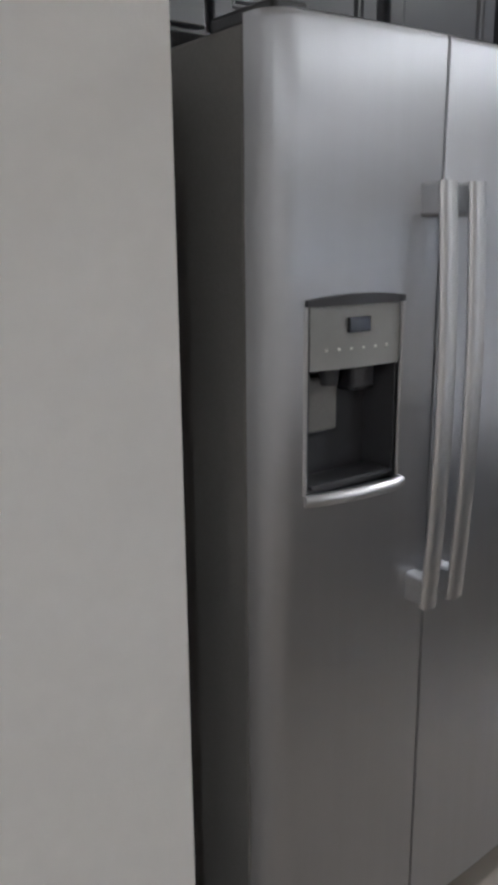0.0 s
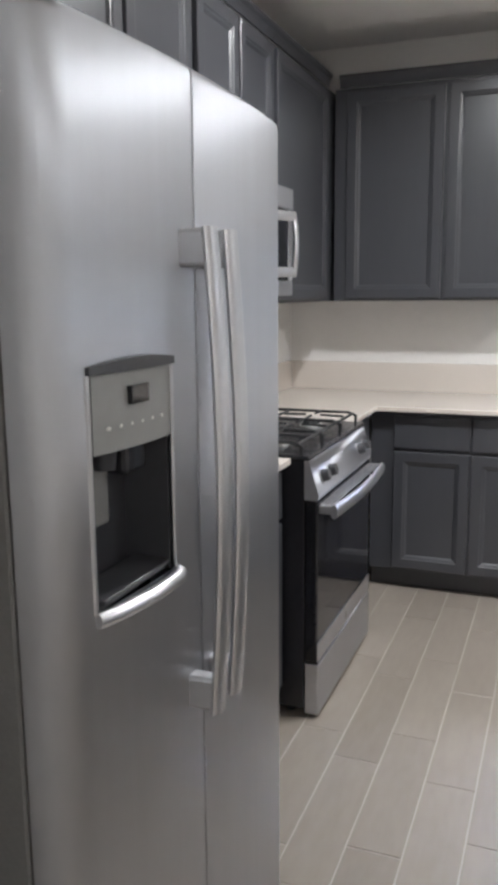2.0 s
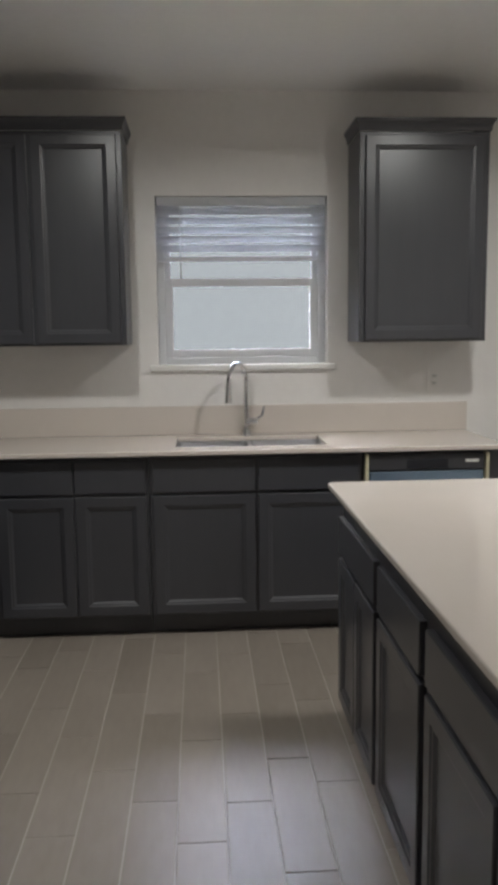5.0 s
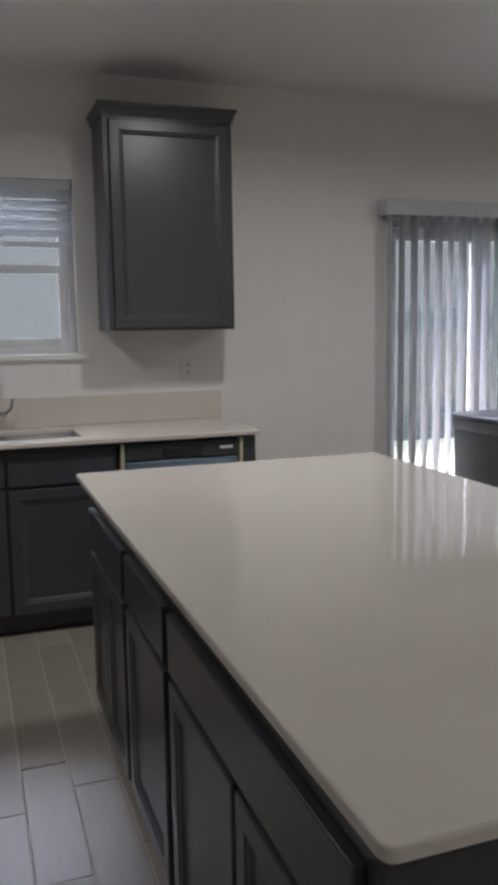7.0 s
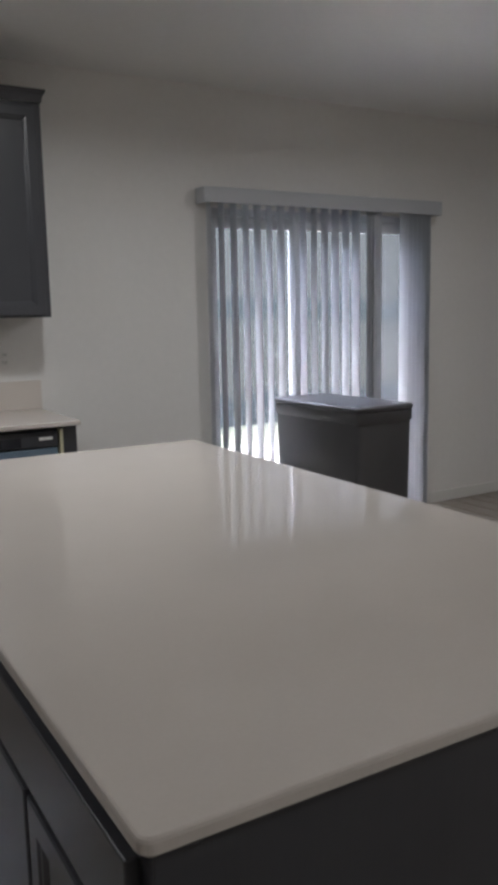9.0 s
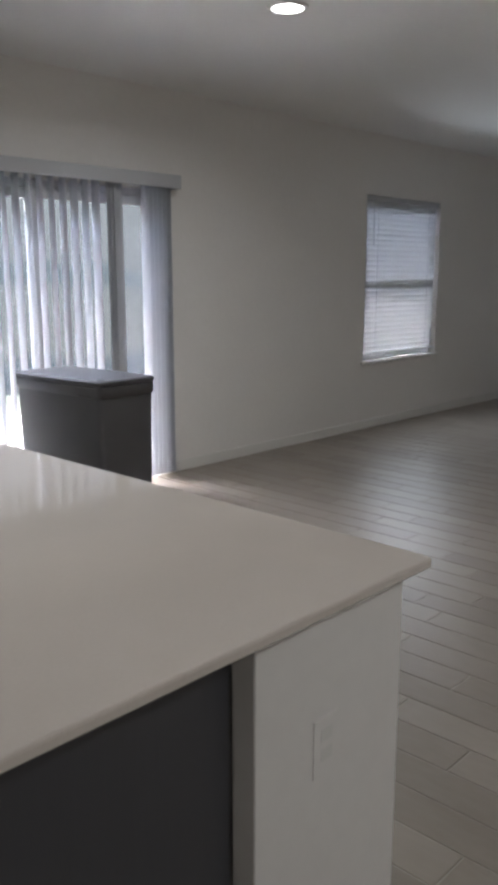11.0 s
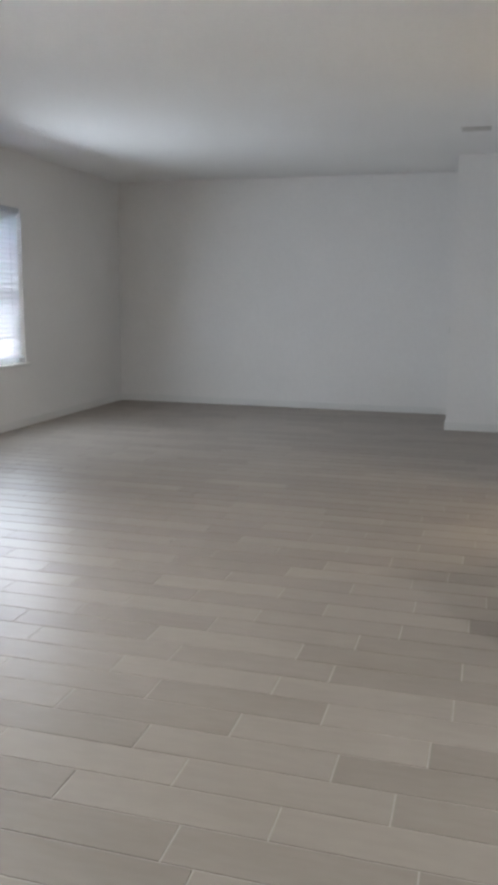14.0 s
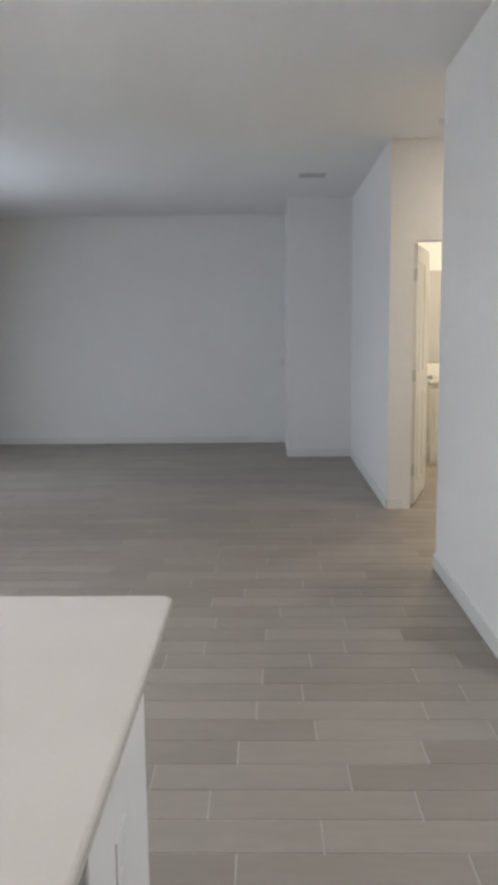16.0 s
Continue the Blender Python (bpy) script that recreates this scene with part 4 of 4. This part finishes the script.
part("handle", tube([(p.x - uy.x * 0.03, p.y - uy.y * 0.03, 0.85), (p.x, p.y, 0.86), (q.x, q.y, 0.86), (q.x - uy.x * 0.03, q.y - uy.y * 0.03, 0.85)], 0.012, 8), M_BIN, wb, smooth=True)

# ---------------------------------------------------------------- ceiling fixtures
# fixtures for all of these, the added entry light too
for cx, cy in CANS + [(7.3, -6.0)]:
    cl = thing("recessed_light", (cx, cy, CEIL), "round white recessed ceiling light, switched on", "ceiling light", "recessed ceiling lights")
    bm = bmesh.new()
    ls = []
    for r, z in ((0.078, -0.010), (0.082, -0.012), (0.098, -0.006), (0.102, -0.0005)):
        ls.append([bm.verts.new((cx + r * math.cos(2 * math.pi * k / 28), cy + r * math.sin(2 * math.pi * k / 28), CEIL + z)) for k in range(28)])
    for a, b in zip(ls, ls[1:]):
        for k in range(28):
            bm.faces.new((a[k], a[(k + 1) % 28], b[(k + 1) % 28], b[k]))
    part("trim_ring", bm, M_WHITEP, cl, smooth=True)
    part("lens", cyl((cx, cy, CEIL - 0.009), (cx, cy, CEIL - 0.003), 0.078, n=28), M_LENS, cl, "glowing warm lens")
av = thing("air_vent", (9.47, -4.32, CEIL), "small white ceiling air register with slats", "air vent")
part("backing", box((9.39, -4.43, CEIL - 0.004), (9.55, -4.21, CEIL - 0.0005)), M_BLACK, av)
bm = bmesh.new()
for lo, hi in (((9.375, -4.445), (9.39, -4.195)), ((9.55, -4.445), (9.565, -4.195)), ((9.39, -4.445), (9.55, -4.43)), ((9.39, -4.21), (9.55, -4.195))):
    box((*lo, CEIL - 0.006), (*hi, CEIL - 0.0005), 0.002, bm, 1)
part("frame", bm, M_WHITEP, av)
for k in range(5):
    x = 9.402 + 0.031 * k
    part("slat", box((x, -4.43, CEIL - 0.009), (x + 0.008, -4.21, CEIL - 0.0045), 0.001), M_WHITEP, av)
wo = thing("wall_outlet", (2.96, 0.0, 1.13), "white duplex outlet above the dishwasher counter", "outlet")
part("plate", box((2.925, -0.006, 1.13), (2.997, -0.0005, 1.246), 0.0015), M_WALL, wo)
for z in (1.158, 1.198):
    part("socket", box((2.943, -0.0075, z), (2.979, -0.0058, z + 0.026), 0.0006), M_TRIM, wo)
    for x in (2.954, 2.965):
        part("slot", box((x, -0.0080, z + 0.008), (x + 0.003, -0.0072, z + 0.019)), M_DGREY, wo)
wp = thing("wall_outlet", (11.862, -4.10, 0.97), "small white cover plate low on the far wall", "outlet")
part("plate", box((11.857, -4.125, 0.935), (11.8625, -4.075, 1.005), 0.002), M_WHITEP, wp)
part("socket", box((11.8545, -4.115, 0.95), (11.8568, -4.09, 0.99), 0.001), M_WHITEP, wp)
sm = thing("smoke_detector", (7.6, -5.1, CEIL), "round white ceiling smoke detector", "smoke detector")
part("base", cyl((7.6, -5.1, CEIL - 0.012), (7.6, -5.1, CEIL - 0.0005), 0.066, n=24), M_WHITEP, sm, smooth=True)
part("cover", cyl((7.6, -5.1, CEIL - 0.035), (7.6, -5.1, CEIL - 0.0125), 0.045, 0.060, 24), M_WHITEP, sm, smooth=True)

th = thing("thermostat", (11.0, -4.14, 1.3), "small white wall control", "wall control")
part("case", box((11.75, -4.139, 1.09), (11.83, -4.118, 1.17), 0.005), M_WHITEP, th)

# ---------------------------------------------------------------- bathroom seen through the hall
dl = thing("door_1", (8.215, -4.995, 0.0), "white panelled interior door standing open into the bathroom", "door", kind="structure")
hinge, da = Vector((8.222, -5.002)), radians(-17.5)


def on_leaf(u, d, z):
    p = hinge + Vector((math.cos(da), math.sin(da))) * u + Vector((math.sin(da), -math.cos(da))) * d
    return (p.x, p.y, z)


lf = part("leaf", mapped(box((0.0, 0.0, 0.012), (0.755, 0.035, 1.975), 0.002), on_leaf), M_TRIM, dl, "white door leaf")
for z0, z1 in ((0.18, 0.86), (1.02, 1.85)):
    for u0, u1 in ((0.11, 0.35), (0.41, 0.65)):
        part("panel", panel_door(u0, u1, z0, z1, lambda u, d, z: on_leaf(u, 0.0352 + d * 0.3, z), 0.03), M_TRIM, lf)
kn = on_leaf(0.70, 0.036, 0.95)
k2 = on_leaf(0.70, 0.085, 0.95)
part("door_knob", cyl(kn, k2, 0.012, 0.026, 16), M_STEEL_B, lf, "round satin nickel knob", smooth=True)
for z in (0.28, 1.0, 1.75):
    part("hinge", mapped(box((-0.006, -0.004, z - 0.045), (0.004, 0.034, z + 0.045), 0.001), on_leaf), M_STEEL_B, lf)
vn = thing("bathroom_vanity", (10.4, -6.2, 0.0), "white bathroom vanity with pale top", "vanity")
part("body", box((10.18, -6.85, 0.0), (10.70, -5.55, 0.80), 0.004), M_TRIM, vn)
part("top", box((10.16, -6.87, 0.801), (10.705, -5.53, 0.835), 0.004), M_QUARTZ, vn)
FV = facing(10.18, "-x")
for u0, u1 in ((-6.82, -6.21), (-6.19, -5.58)):
    part("door", panel_door(u0, u1, 0.1, 0.76, FV), M_TRIM, vn)
mi = thing("bathroom_mirror", (10.7, -6.2, 1.0), "frameless bathroom wall mirror", "mirror")
part("glass", box((10.710, -6.80, 1.0), (10.7185, -5.60, 1.95), 0.001), M_CHROME, mi)

# ---------------------------------------------------------------- outside
struct("ground", box((-60, 0.17, -0.35), (80, 200, -0.15)), M_LAWN, "flat grassy yard behind the house", "ground")
struct("pavement", box((2.5, 0.18, -0.16), (8.6, 3.4, -0.05), 0.01), M_CONC, "pale concrete patio slab", "patio")
# unseen slab, added to cut the sky light falling on windows and patio
struct("eave", box((-0.6, 0.17, 2.70), (12.5, 0.80, 2.86), 0.01), M_TRIM, "unseen eave slab added over the back wall to block high sky", "eave")
# near card, sized to fill the camera's view out of the windows
bd = struct("backdrop", box((-60, 5.4, -0.3), (90, 5.5, 4.3)), M_BACKDROP, "glowing backdrop painted as pale sky, yard and far trees", "backdrop")

# ---------------------------------------------------------------- floor tiles
PW, PL, GAP = 0.1483, 0.603, 0.0048
NEAR = (0.62, 6.4, -4.75, -0.62)


def tile_bm(w, l, bm, ox=0.0, oy=0.0):
    e = 0.0012
    lo = [bm.verts.new((ox + sx * w / 2, oy + sy * l / 2, -0.0025)) for sx, sy in ((-1, -1), (1, -1), (1, 1), (-1, 1))]
    mid = [bm.verts.new((ox + sx * w / 2, oy + sy * l / 2, -0.0008)) for sx, sy in ((-1, -1), (1, -1), (1, 1), (-1, 1))]
    hi = [bm.verts.new((ox + sx * (w / 2 - e), oy + sy * (l / 2 - e), 0.0)) for sx, sy in ((-1, -1), (1, -1), (1, 1), (-1, 1))]
    for a, b in ((lo, mid), (mid, hi)):
        for k in range(4):
            bm.faces.new((a[k], a[(k + 1) % 4], b[(k + 1) % 4], b[k]))
    bm.faces.new(hi)


bm = bmesh.new()
tile_bm(PW - GAP, PL - GAP, bm)
tile_mesh = finish("tile", bm, M_TILE)
far = bmesh.new()
rnd = random.Random(5)
X0 = 0.848
# where the end joints of the rows in the two open stretches of floor fall
JOINTS = {0: -1.527, 1: -1.938, 2: -2.176, 3: -1.820, 20: -3.817, 21: -4.047, 22: -3.730, 23: -3.547}
last = 0.0
for i in range(-6, 76):
    xc = X0 + (i + 0.5) * PW
    if xc < 0.02 or xc > 11.9:
        continue
    off = (last + rnd.uniform(0.14, PL - 0.14)) % PL
    if i in JOINTS:
        off = JOINTS[i] % PL
    last = off
    for j in range(-13, 1):
        yc = off + (j - 0.5) * PL
        if yc > 0.2 or yc < -7.2:
            continue
        if NEAR[0] < xc < NEAR[1] and NEAR[2] < yc < NEAR[3] and not (2.3 < xc < 3.2 and -3.4 < yc < -1.8):
            t = new("tile", tile_mesh)
            t.location = (xc, yc, rnd.uniform(-0.0003, 0.0003))
            t.parent = floor
        else:
            l = PL - GAP
            if yc + l / 2 > 0.0:
                cut = yc + l / 2
                if l - cut < 0.03:
                    continue
                tile_bm(PW - GAP, l - cut, far, xc, yc - cut / 2)
            else:
                tile_bm(PW - GAP, l, far, xc, yc)
ft = part("tile_field", far, M_TILE_FAR, floor)
tagged(ft, kind="stuff")
